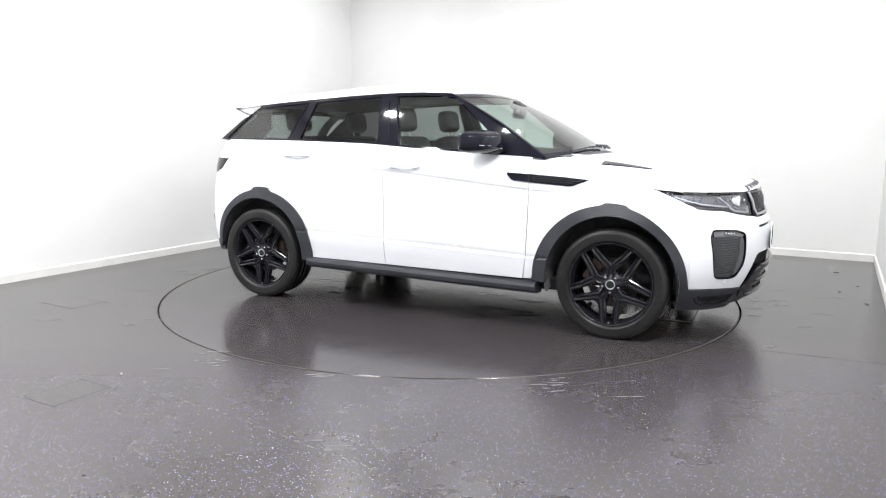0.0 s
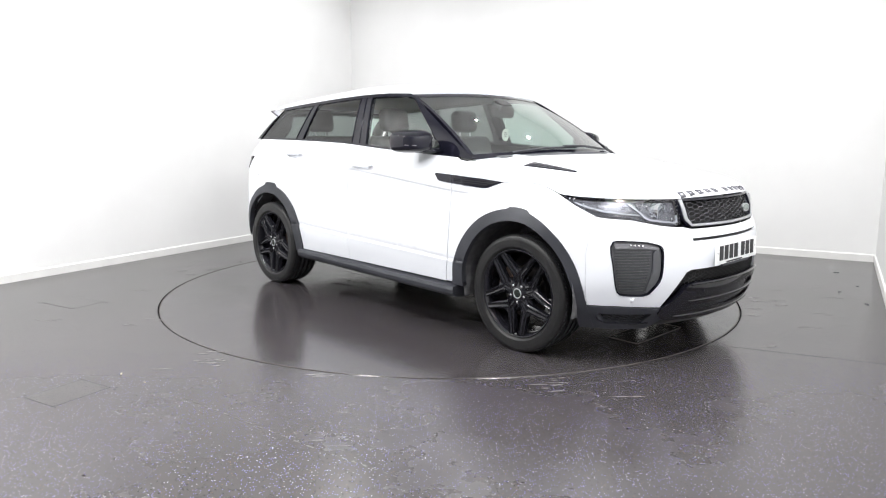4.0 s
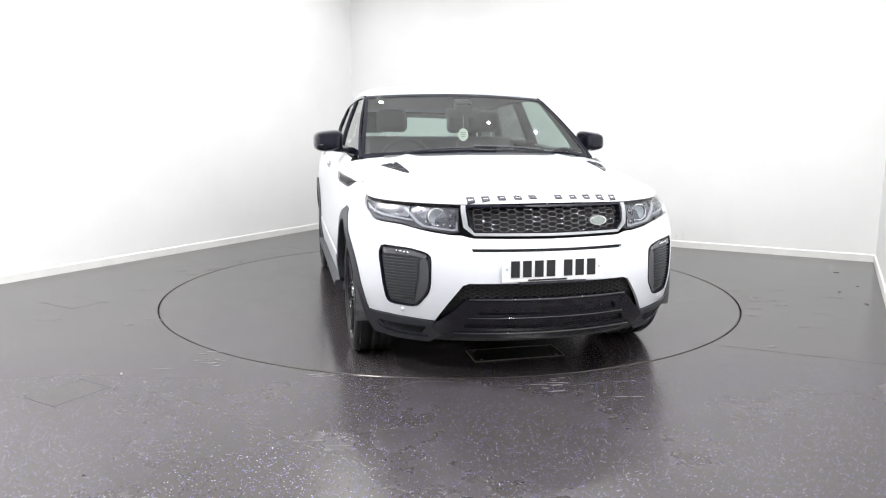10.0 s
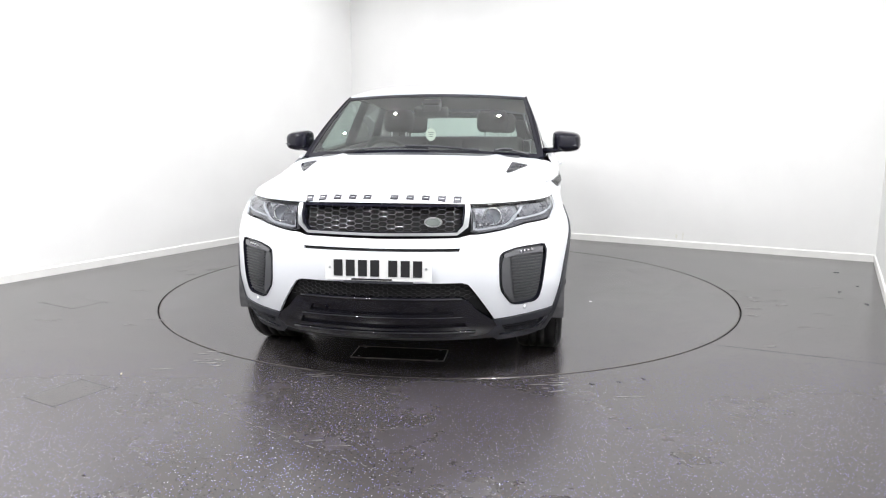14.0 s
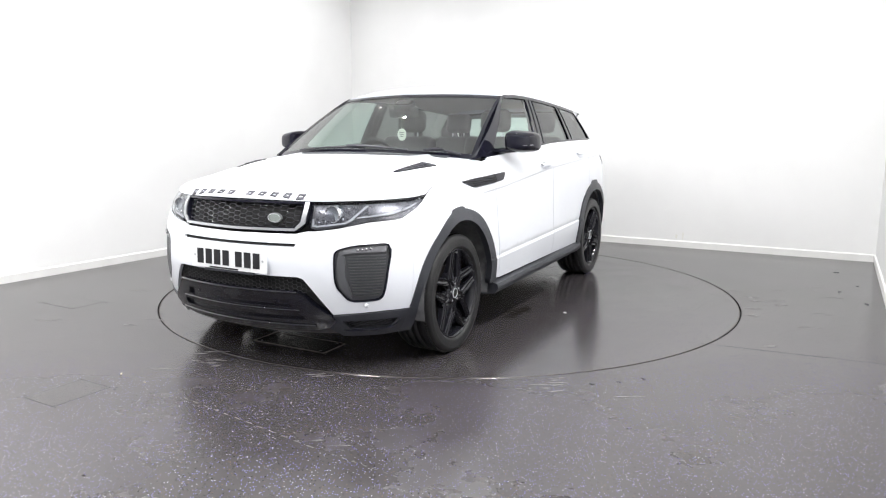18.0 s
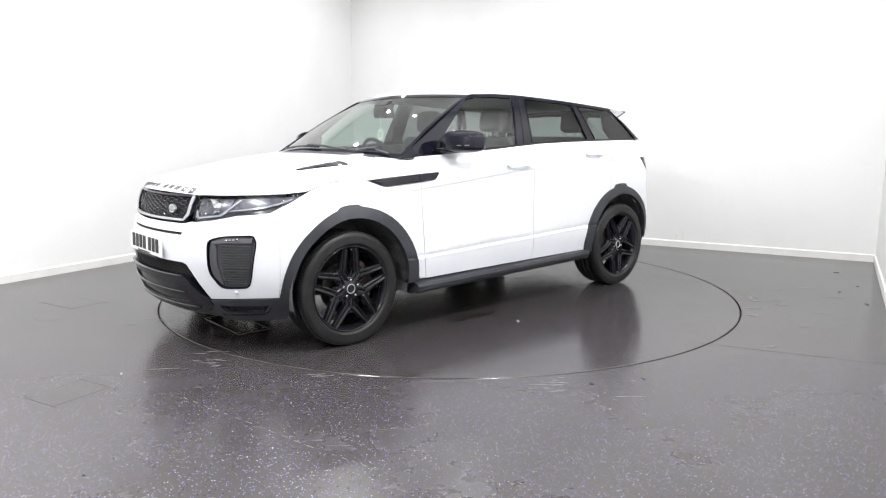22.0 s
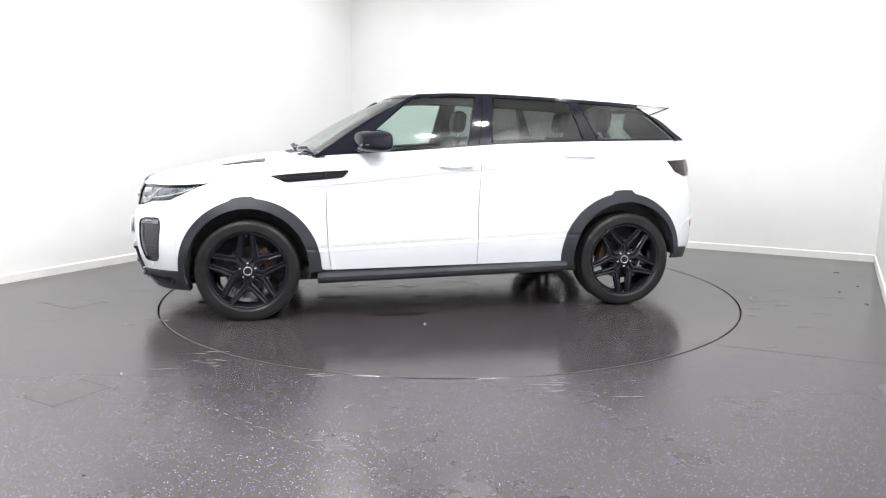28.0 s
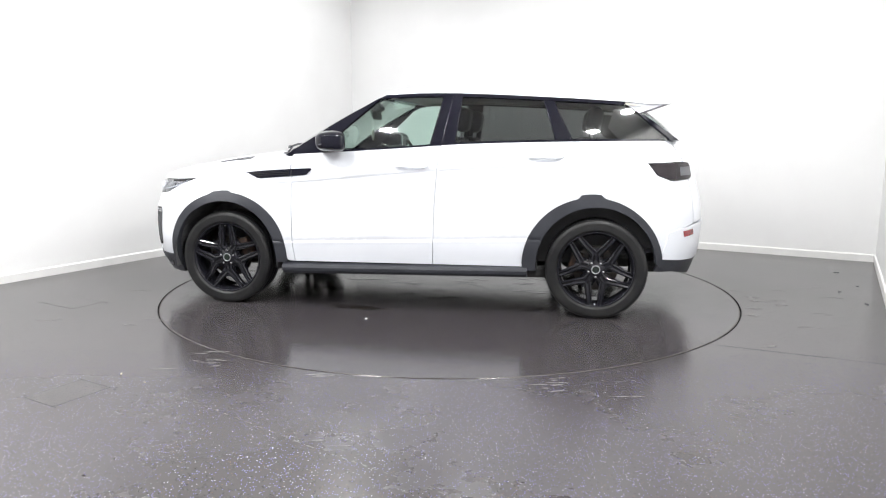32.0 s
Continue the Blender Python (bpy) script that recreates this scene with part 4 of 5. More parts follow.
# lower grille, guard and corners
LOW = whole([front(0.0, 0.532), front(0.405, 0.530), front(0.436, 0.518), front(0.484, 0.450), front(0.54, 0.34), front(0.52, 0.28), front(0.0, 0.28)])
low = panel("lower_grille", LOW, M["dark"], CAR, "black mesh lower grille", off=-0.040, thick=0)
rows_on("mesh_bar", lambda z: (-0.425 - 0.6 * (0.52 - z), 0.425 + 0.6 * (0.52 - z)), 0.444, 0.518, 0.0100, low, -0.014, 0.0016, 0.046, "dash")
GUARD = whole([front(0.0, 0.452), front(0.395, 0.450), front(0.425, 0.436), front(0.470, 0.385), front(0.548, 0.322), front(0.56, 0.300), front(0.52, 0.262), front(0.46, 0.248), front(0.0, 0.240)])
HOLE1 = whole([front(0.0, 0.408), front(0.34, 0.408), front(0.36, 0.372), front(0.0, 0.368)])
HOLE2 = whole([front(0.0, 0.335), front(0.40, 0.338), front(0.42, 0.305), front(0.0, 0.298)])
guard = panel("bumper_guard", GUARD, M["piano"], CAR, "gloss black lower bumper guard", holes=[HOLE1, HOLE2], off=0.012, thick=0.04, res=0.025)
for z, w, r in ((0.447, 0.40, 0.011), (0.352, 0.40, 0.009), (0.268, 0.46, 0.014)):
    bm = bmesh.new()
    tube(bm, [skin(*front(-w + 2 * w * k / 28, z)) + Vector((0.012, 0, 0)) for k in range(29)], r, 10, 0.7)
    part("guard_lip", bm, M["piano"], guard, smooth=True)
panel("guard_recess", HOLE2, M["piano"], guard, off=-0.006, thick=0, res=0.03)
panel("guard_recess", HOLE1, M["piano"], guard, off=-0.004, thick=0, res=0.03)
for yy in (-0.27, 0.27):
    bm = bmesh.new()
    lathe(bm, [(0.0005, 0.006), (0.011, 0.005), (0.013, -0.004)], 16, "x", skin(*front(yy, 0.392)) + Vector((-0.007, 0, 0)))
    part("parking_sensor", bm, M["gloss"], guard, smooth=True)
CORNER = on_side([(0.40, 0.342), (0.52, 0.340)]) + [front(0.76, 0.340), front(0.66, 0.333), front(0.552, 0.324), front(0.555, 0.30), front(0.51, 0.255), front(0.56, 0.205)] + on_side([(0.52, 0.205), (0.375, 0.215)])
VENT = [front(0.80, 0.302), front(0.585, 0.296), front(0.605, 0.242), front(0.755, 0.248)]
for f in (False, True):
    c = panel("bumper_corner", CORNER, M["plastic"], CAR, "dark grey lower bumper corner", holes=[VENT], off=0.006, thick=0.03, flip=f)
    panel("corner_vent", VENT, M["dark"], c, off=-0.02, thick=0, flip=f)
    bm = bmesh.new()
    rim = [front(0.575, 0.238), front(0.64, 0.238), front(0.70, 0.240), front(0.755, 0.244), front(0.785, 0.262), front(0.806, 0.290)]
    tube(bm, [Vector((q.x + 0.008, q.y * (-1 if f else 1), q.z)) for q in (skin(*k) for k in rim)], 0.006, 8, 0.8)
    part("vent_lip", bm, M["gloss"], c, "gloss black lip under the vent", smooth=True)
    for k in range(4):
        bm = bmesh.new()
        z = 0.290 - 0.012 * k
        row = [front(0.60 + 0.17 * i / 10, z + (0.004 if i % 2 else -0.004)) for i in range(11)]
        tube(bm, [Vector((q.x - 0.012, q.y * (-1 if f else 1), q.z)) for q in (skin(*j) for j in row)], 0.0022, 5)
        part("vent_mesh", bm, M["plastic"], c, smooth=True)
    bm = bmesh.new()
    p = skin(*front(0.70, 0.378))
    n = Vector((0.7, 0.7, 0))
    lathe(bm, [(0.0005, 0.004), (0.011, 0.003), (0.012, -0.003)], 16, "x")
    bmesh.ops.transform(bm, matrix=Matrix.Translation((p.x, p.y, p.z)) @ Matrix.Rotation(radians(48), 4, "Z"), verts=bm.verts[:])
    if f:
        bmesh.ops.transform(bm, matrix=Matrix.Diagonal((1, -1, 1, 1)), verts=bm.verts[:])
    part("parking_sensor", bm, M["paint"], CAR, smooth=True)
bm = bmesh.new()
rows = []
for j in range(25):
    w = -0.54 + 1.08 * j / 24
    x = skin(*front(w, 0.25)).x
    rows.append([Vector((x - 0.005, w, 0.246)), Vector((x - 0.03, w, 0.215)), Vector((x - 0.10, w, 0.20)), Vector((x - 0.45, w, 0.20)), Vector((x - 0.45, w, 0.26))])
grid(bm, rows)
part("undertray", bm, M["under"], CAR, smooth=True)

# number plate: writing as plain bars
plate = empty("number_plate")
plate.parent = CAR
bm = bmesh.new()
box(bm, (0.006, 0.520, 0.111), (0.854, 0, 0.592), (0, -2, 0), 0.002)
part("plate_board", bm, M["plate"], plate, "white number plate board")
for k, w0 in enumerate((-0.206, -0.146, -0.086, -0.026, 0.062, 0.122, 0.182)):
    bm = bmesh.new()
    box(bm, (0.003, 0.044, 0.079), (0.8585, w0 + 0.012, 0.598), (0, -2, 0), 0.001)
    part("character_bar", bm, M["ink"], plate)
bm = bmesh.new()
box(bm, (0.003, 0.20, 0.008), (0.859, -0.03, 0.5435), (0, -2, 0), 0.001)
part("small_print_bar", bm, M["ink"], plate)
bm = bmesh.new()
box(bm, (0.012, 0.34, 0.016), (0.852, 0.0, 0.530), (0, 0, 0), 0.003)
part("plate_holder", bm, M["plastic"], plate)
for w0 in (-0.235, 0.235):
    bm = bmesh.new()
    lathe(bm, [(0.0005, 0.003), (0.005, 0.002), (0.006, 0)], 12, "x", (0.857, w0, 0.60))
    part("plate_screw", bm, M["satin"], plate)

# bonnet lettering as plain bars, and the bonnet vents
HS = [[hood_point(i / 300, j / 160) for j in range(161)] for i in range(301)]
HP = np.array([[(p.x, p.y, p.z) for p in r] for r in HS]).reshape(-1, 3)


def hood_near(x=None, y=0.0, z=None):
    d = (HP[:, 1] - abs(y)) ** 2 + ((HP[:, 0] - x) ** 2 if x is not None else (HP[:, 2] - z) ** 2 + (HP[:, 0] < 0.3) * 9.0)
    p = HP[int(np.argmin(d))]
    return Vector((p[0], math.copysign(abs(y), y) if y else 0.0, p[2]))


for k in (350, 405, 465, 525, 583, 685, 745, 803, 862, 920):
    yc = -0.397 + (k - 333) * 0.0013
    bm = bmesh.new()

    def on_hood(d, e, lift):
        return hood_near(0.738 - 0.27 * (yc + d) ** 2 + e, yc + d) + Vector((0.4, 0, 0.9)) * lift

    outer = [(-0.019, -0.015), (0.019, -0.015), (0.019, 0.015), (-0.019, 0.015)]
    inner = [(d * 0.60, e * 0.45) for d, e in outer]
    rings = [[bm.verts.new(on_hood(d, e, h)) for d, e in lp] for lp, h in ((outer, -0.006), (outer, 0.006), (inner, 0.006), (inner, -0.006))]
    for r0, r1 in zip(rings, rings[1:]):
        for i in range(4):
            bm.faces.new((r0[i], r0[(i + 1) % 4], r1[(i + 1) % 4], r1[i]))
    part("letter_bar", bm, M["letter"], CAR, "dark chrome bonnet letter shape")
for s in (1, -1):
    bm = bmesh.new()
    rows = []
    for k in range(13):
        a = 0.165 - 0.29 * k / 12
        lo_, hi_ = 0.578 + 0.022 * k / 12, 0.590 + 0.105 * (k / 12) ** 0.8
        rows.append([hood_near(a, (lo_ + (hi_ - lo_) * j / 5) * s) + Vector((0, 0, 0.006)) for j in range(6)])
    grid(bm, rows, 0.014, (0, 0, -1))
    vent = part("bonnet_vent", bm, M["gloss"], CAR, "gloss black bonnet vent")
    for k in range(4):
        a0 = 0.05 - 0.042 * k
        bm = bmesh.new()
        w0, w1 = 0.592 + 0.004 * k, 0.628 + 0.013 * k
        tube(bm, [hood_near(a0, w0 * s) + Vector((0, 0, 0.006)), hood_near(a0 - 0.006, w1 * s) + Vector((0, 0, 0.006))], 0.003, 6)
        part("vent_fin", bm, M["plastic"], vent)

# ---------------------------------------------------------------- flanks
F_IN, R_IN = arc(-0.008, 0.365, 0.392, -6, 186, 40), arc(-2.652, 0.367, 0.395, -6, 186, 40)
CLAD_F = on_side([(0.441, 0.21)] + FRONT_ARCH[1:-1] + [(-0.490, 0.330)] + F_IN[::-1] + [(0.375, 0.21)])
CLAD_R = on_side(REAR_ARCH[1:-1] + [(-3.078, 0.36)] + R_IN[::-1][2:] + [(-2.18, 0.325)])
SIDE_VENT = [(-0.166, 0.960), (-0.30, 0.975), (-0.513, 0.991), (-0.668, 0.998), (-0.674, 0.990), (-0.640, 0.955), (-0.625, 0.950), (-0.45, 0.936), (-0.284, 0.922), (-0.255, 0.924)]
VENT_IN = [(-0.19, 0.957), (-0.30, 0.966), (-0.505, 0.980), (-0.505, 0.948), (-0.284, 0.930)]
for f in (False, True):
    s = -1 if f else 1
    panel("front_arch_trim", CLAD_F, M["plastic"], CAR, "dark grey wheel arch trim", off=0.007, thick=0.035, flip=f, res=0.03)
    panel("rear_arch_trim", CLAD_R, M["plastic"], CAR, "dark grey wheel arch trim", off=0.012, thick=0.035, flip=f, res=0.03)
    v = panel("side_vent", SIDE_VENT, M["gloss"], CAR, "gloss black side vent", off=0.007, thick=0.012, flip=f, res=0.03)
    panel("vent_grille", VENT_IN, M["dark"], v, off=0.008, thick=0.002, flip=f, res=0.03)
    for dz in (0.0, 0.012, 0.024):
        panel("vent_slat", [(-0.215 - dz, 0.9545 - dz), (-0.30, 0.9625 - dz), (-0.503, 0.9765 - dz), (-0.503, 0.9715 - dz), (-0.30, 0.9575 - dz)], M["gloss"], v, off=0.012, thick=0.004, flip=f, res=0.04)
    panel("vent_gap", [(-0.522, 0.990), (-0.528, 0.990), (-0.528, 0.942), (-0.522, 0.942)], M["dark"], v, off=0.0085, thick=0.002, flip=f)
    # handles
    for hx, hz in HANDLES:
        panel("handle_cup", cup_outline(hx, hz), M["paint"], CAR, "hollow behind the handle", surf=bowl(hx, hz), thick=0.0, flip=f, res=0.012)
        blade = [(hx + 0.125, hz + 0.004), (hx + 0.10, hz + 0.012), (hx - 0.10, hz + 0.014), (hx - 0.125, hz + 0.006), (hx - 0.10, hz - 0.006), (hx + 0.10, hz - 0.008)]
        panel("door_handle", blade, M["paint"], CAR, "white pull handle", off=0.030, thick=0.016, flip=f, res=0.03)
    # sill
    bm = bmesh.new()
    sec = [(0.860, 0.338), (0.900, 0.334), (0.912, 0.327), (0.948, 0.318), (0.955, 0.298), (0.950, 0.275), (0.930, 0.255), (0.86, 0.245), (0.80, 0.245)]
    rows = [[Vector((x, y * s, z + (-0.455 - x) * 0.016 - 0.006)) for y, z in sec] for x in np.linspace(-0.455, -2.20, 12)]
    grid(bm, rows)
    for r in (0, -1):
        bm.verts.ensure_lookup_table()
        k = 0 if r == 0 else (len(rows) - 1) * len(sec)
        bm.faces.new([bm.verts[k + i] for i in range(len(sec))])
    part("sill", bm, M["plastic"], CAR, "dark grey side sill")
    # dark inside behind the panel gaps
    back = [(0.40, 0.86), (0.40, 0.80)] + arc(0.0, 0.36, 0.455, 12, 168, 14) + [(-0.47, 0.30), (-2.17, 0.30)] + arc(-2.64, 0.36, 0.46, 12, 168, 14)[0:] + [(-3.10, 0.50), (-3.10, 1.02), (-2.6, 1.10), (-0.54, 1.05), (-0.52, 0.96), (-0.2, 0.92), (0.2, 0.86)]
    panel("inner_panel", on_side(back), M["paint"], CAR, off=-0.03, thick=0, flip=f, res=0.08)
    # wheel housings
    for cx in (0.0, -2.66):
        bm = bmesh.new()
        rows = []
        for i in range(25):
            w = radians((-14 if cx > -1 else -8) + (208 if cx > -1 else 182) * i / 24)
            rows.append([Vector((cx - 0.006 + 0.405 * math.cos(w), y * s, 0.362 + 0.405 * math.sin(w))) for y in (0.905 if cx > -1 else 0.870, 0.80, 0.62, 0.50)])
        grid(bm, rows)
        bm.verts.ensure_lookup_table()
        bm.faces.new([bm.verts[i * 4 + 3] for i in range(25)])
        part("wheel_housing", bm, M["hazed_liner"], CAR)

# ---------------------------------------------------------------- glasshouse
GLASS_F = [(-0.735, 1.117), (-0.76, 1.165), (-1.125, 1.476), (-1.20, 1.487), (-1.585, 1.494), (-1.508, 1.158)]
B_POST = [(-1.502, BELT(-1.5) + 0.004), (-1.581, 1.503), (-1.715, 1.500), (-1.676, BELT(-1.68) + 0.004)]
GLASS_R = [(-1.682, 1.172), (-1.716, 1.494), (-1.95, 1.486), (-2.262, 1.470), (-2.283, 1.455), (-2.368, 1.194), (-2.1, 1.187)]
C_POST = [(-2.374, BELT(-2.37) + 0.004), (-2.288, 1.458), (-2.266, 1.478), (-2.345, 1.474), (-2.478, BELT(-2.48) + 0.004)]
GLASS_Q = [(-2.484, 1.198), (-2.350, 1.466), (-2.60, 1.450), (-2.825, 1.434), (-2.895, 1.392), (-3.118, 1.212), (-3.11, 1.203)]
D_POST = [(-3.124, 1.200), (-2.902, 1.392), (-2.826, 1.440), (-2.850, 1.428), (-2.915, 1.377), (-2.965, 1.362), (-3.180, 1.200)]
A_POST = [(-0.440, 1.085), (-0.60, 1.185), (-0.80, 1.305), (-1.00, 1.425), (-1.10, 1.482), (-1.17, 1.512), (-1.30, 1.515), (-1.20, 1.492), (-1.118, 1.481), (-0.752, 1.168), (-0.727, 1.112), (-0.60, 1.100)]
for f in (False, True):
    for nm, poly, mt, lab in (("front_side_glass", GLASS_F, "sideglass", ""), ("rear_side_glass", GLASS_R, "privacy", "dark tinted glass"), ("quarter_glass", GLASS_Q, "privacy", "dark tinted glass")):
        g = panel(nm, poly, M[mt], CAR, lab, surf=cabin, off=-0.004, thick=0, flip=f, res=0.05)
        g.visible_shadow = False
    panel("pillar_trim", [(-2.80, 1.215), (-2.72, 1.30), (-2.76, 1.43), (-2.86, 1.42), (-3.00, 1.32), (-3.12, 1.215)], M["dash"], CAR, surf=cabin, off=-0.05, thick=0.01, flip=f, res=0.05)
    for nm, poly in (("b_pillar", B_POST), ("c_pillar", C_POST), ("d_pillar", D_POST), ("a_pillar", A_POST)):
        panel(nm, poly, M["post" if nm in ("c_pillar", "d_pillar") else "gloss"], CAR, "gloss black pillar", surf=cabin, off=0.001, thick=0.03, flip=f, res=0.03)
    top = [(x, RAIL(x) - 0.014) for x in (-1.18, -1.4, -1.7, -2.0, -2.3, -2.6, -2.82)]
    top = top + [(x, RAIL(x) + 0.008) for x in (-2.83, -2.6, -2.3, -2.0, -1.7, -1.4, -1.16)]
    panel("roof_rail_trim", top, M["gloss"], CAR, "gloss black trim", surf=cabin, off=0.003, thick=0.02, flip=f, res=0.03)
    for line in (((-1.508, 1.166), (-1.584, 1.490)), ((-1.588, 1.170), (-1.650, 1.500)), ((-1.680, 1.176), (-1.716, 1.492)), ((-2.371, 1.196), (-2.286, 1.456)), ((-2.481, 1.200), (-2.348, 1.466)), ((-3.121, 1.205), (-2.898, 1.392))):
        bm = bmesh.new()
        (x0, z0), (x1, z1) = line
        tube(bm, [cabin(x0 + (x1 - x0) * k / 6, z0 + (z1 - z0) * k / 6) + Vector((0, 0.002, 0)) for k in range(7)], 0.0045, 8)
        if f:
            bmesh.ops.transform(bm, matrix=Matrix.Diagonal((1, -1, 1, 1)), verts=bm.verts[:])
        part("glass_seal", bm, M["gloss"], CAR, smooth=True)
    xs = (-0.575, -0.7, -0.94, -1.3, -1.6, -1.9, -2.3, -2.7, -2.9, -3.05)
    belt = [(x, BELT(x) + 0.010) for x in xs] + [(x, BELT(x) - 0.008) for x in reversed(xs)]
    panel("belt_trim", belt, M["gloss"], CAR, "gloss black belt trim", surf=cabin, off=0.014, thick=0.04, flip=f, res=0.04)

# windscreen edge band, wipers
for nm, a, b, c, d in (("screen_band", -1.0, 1.0, 0.94, 1.0), ("screen_band", -1.0, 1.0, 0.0, 0.055), ("screen_band", -1.0, -0.97, 0.055, 0.94), ("screen_band", 0.97, 1.0, 0.055, 0.94)):
    bm = bmesh.new()
    grid(bm, [[screen_point(a + (b - a) * j / 24, c + (d - c) * i / 8, 0.0025) for j in range(25)] for i in range(9)])
    part(nm, bm, M["gloss"], CAR, "black glass edge band", smooth=True)
for s in (1, -1):
    bm = bmesh.new()
    grid(bm, [[Vector((screen_point(s, v).x + d * 0.5, screen_point(s, v).y - d * 0.02 * s, screen_point(s, v).z - d)) for d in (-0.006, 0.03)] for v in np.linspace(0, 1, 10)])
    part("screen_edge", bm, M["gloss"], CAR)
bm = bmesh.new()
rows = []
for j in range(33):
    a = -0.82 + 1.64 * j / 32
    p = screen_point(a, 0.0)
    rows.append([p + Vector((-0.02, 0, 0.012)), p + Vector((0.03, 0, 0.004)), p + Vector((0.09, 0, -0.035)), p + Vector((0.09, 0, -0.10))])
grid(bm, rows)
part("cowl", bm, M["plastic"], CAR, "black plastic scuttle", smooth=True)
for a0, v0, a1, v1, a2, v2 in ((0.50, 0.015, -0.10, 0.060, -0.66, 0.030), (0.62, 0.025, 0.76, 0.055, 0.90, 0.025)):
    bm = bmesh.new()
    tube(bm, [screen_point(a0, v0, 0.03), screen_point((a0 + a1) / 2, (v0 + v1) / 2, 0.035), screen_point(a1, v1, 0.028)], 0.008, 6)
    w = part("wiper", bm, M["plastic"], CAR, "black wiper arm")
    bm = bmesh.new()
    pts = [screen_point(a2 + (min(a0, a2 + 0.75) - a2) * k / 8, v2 + (v1 - v2) * math.sin(math.pi * 0.75 * k / 8), 0.016) for k in range(9)]
    tube(bm, pts, 0.007, 6)
    part("wiper_blade", bm, M["plastic"], w)

# door mirrors
for s in (1, -1):
    bm = bmesh.new()
    bmesh.ops.create_uvsphere(bm, u_segments=32, v_segments=20, radius=1.0)
    for v in bm.verts:
        q = v.co.copy()
        p = Vector([math.copysign(abs(c) ** 0.50, c) for c in q])
        x, y, z = p
        if x < 0:
            x *= 0.72
        y2 = y * 0.088 * (1 - 0.10 * max(0, x))
        v.co = Vector((-0.852 + 0.125 * x - 0.030 * y, s * (0.948 + y2 * 1.10), 1.182 + (0.078 if z > 0 else 0.066) * z * (1 - 0.14 * max(0, y)) * (1 - 0.16 * max(0, x)) + 0.010 * max(0, -y)))
    mir = part("door_mirror", bm, M["gloss"], CAR, "gloss black door mirror", smooth=True)
    bm = bmesh.new()
    box(bm, (0.006, 0.125, 0.090), (-0.930, s * 0.945, 1.186), (0, 0, 10 * s), 0.002)
    part("mirror_glass", bm, M["chrome"], mir)
    bm = bmesh.new()
    tube(bm, [(-0.755, s * 0.775, 1.128), (-0.780, s * 0.85, 1.132), (-0.815, s * 0.93, 1.142)], 0.055, 12, 0.36)
    part("mirror_arm", bm, M["gloss"], mir, smooth=True)
    bm = bmesh.new()
    tube(bm, [(-0.738, s * 0.90, 1.165), (-0.733, s * 0.95, 1.166), (-0.750, s * 1.00, 1.166), (-0.80, s * 1.040, 1.168)], 0.0035, 6)
    part("mirror_repeater", bm, M["lamp_dark"], mir, "slim light strip")


# ---------------------------------------------------------------- rear
panel("tailgate", [rear(0.0, 1.193)] + [rear(0.67, 1.193), rear(0.69, 1.065), rear(0.65, 0.94), rear(0.65, 0.645), rear(0.0, 0.645)] + [(2 * XR - ROUND * math.pi - u, z) for u, z in [rear(0.65, 0.645), rear(0.65, 0.94), rear(0.69, 1.065), rear(0.67, 1.193)]], M["paint"], CAR, res=0.05)
RB = [rear(0.0, 0.635), rear(0.66, 0.633)] + on_side([(-3.20, 0.618), (-3.12, 0.594), (-3.085, 0.42)]) + [side(-3.20, 0.405), rear(0.60, 0.39), rear(0.0, 0.39)]
panel("rear_bumper", RB + [(2 * XR - ROUND * math.pi - u, z) for u, z in RB[-2:0:-1]], M["paint"], CAR, off=0.006, res=0.05)
RL = [rear(0.0, 0.40), rear(0.60, 0.40)] + on_side([(-3.20, 0.425), (-3.075, 0.422), (-3.040, 0.335), (-3.16, 0.327)]) + [rear(0.5, 0.27), rear(0.0, 0.26)]
panel("rear_valance", RL + [(2 * XR - ROUND * math.pi - u, z) for u, z in RL[-2:0:-1]], M["plastic"], CAR, "dark grey rear valance", off=0.0, res=0.05)
TL = on_side([(-2.974, 1.050), (-3.035, 0.974), (-3.13, 0.940)]) + [rear(0.60, 0.945), rear(0.62, 1.058)]
for f in (False, True):
    tl = panel("tail_light", rounded(TL, 2, 0.14), M["smoke"], CAR, "smoked tail light", off=0.004, thick=0.02, flip=f, res=0.025)
    panel("lamp_window", [side(-3.185, 1.026), rear(0.63, 1.026), rear(0.63, 0.968), side(-3.19, 0.968)], M["lamp_dark"], tl, "clear lamp window", off=0.006, thick=0.004, flip=f, res=0.02)
    panel("lamp_top_bar", on_side([(-2.99, 1.047), (-3.02, 1.028)]) + [rear(0.64, 1.036), rear(0.64, 1.052)], M["smoke"], tl, "dark lamp strip", off=0.006, thick=0.004, flip=f, res=0.02)
    panel("rear_reflector", on_side([(-3.225, 0.600), (-3.30, 0.606), (-3.31, 0.566), (-3.235, 0.560)]), M["red"], CAR, "red rear reflector", off=0.009, thick=0.004, flip=f, res=0.02)
cap = [(-2.872 + 0.078 * math.cos(w), 0.962 + 0.070 * math.sin(w)) for w in (2 * math.pi * i / 36 for i in range(36))]
cap_in = [(-2.872 + 0.0755 * math.cos(w), 0.962 + 0.0675 * math.sin(w)) for w in (2 * math.pi * i / 36 for i in range(36))]
panel("fuel_flap", on_side(cap_in), M["paint"], CAR, off=0.0015, thick=0.004, flip=True, res=0.03)
panel("fuel_flap_gap", on_side(cap), M["lamp_grey"], CAR, off=0.0006, thick=0, flip=True, res=0.03)
bm = bmesh.new()
rows = []
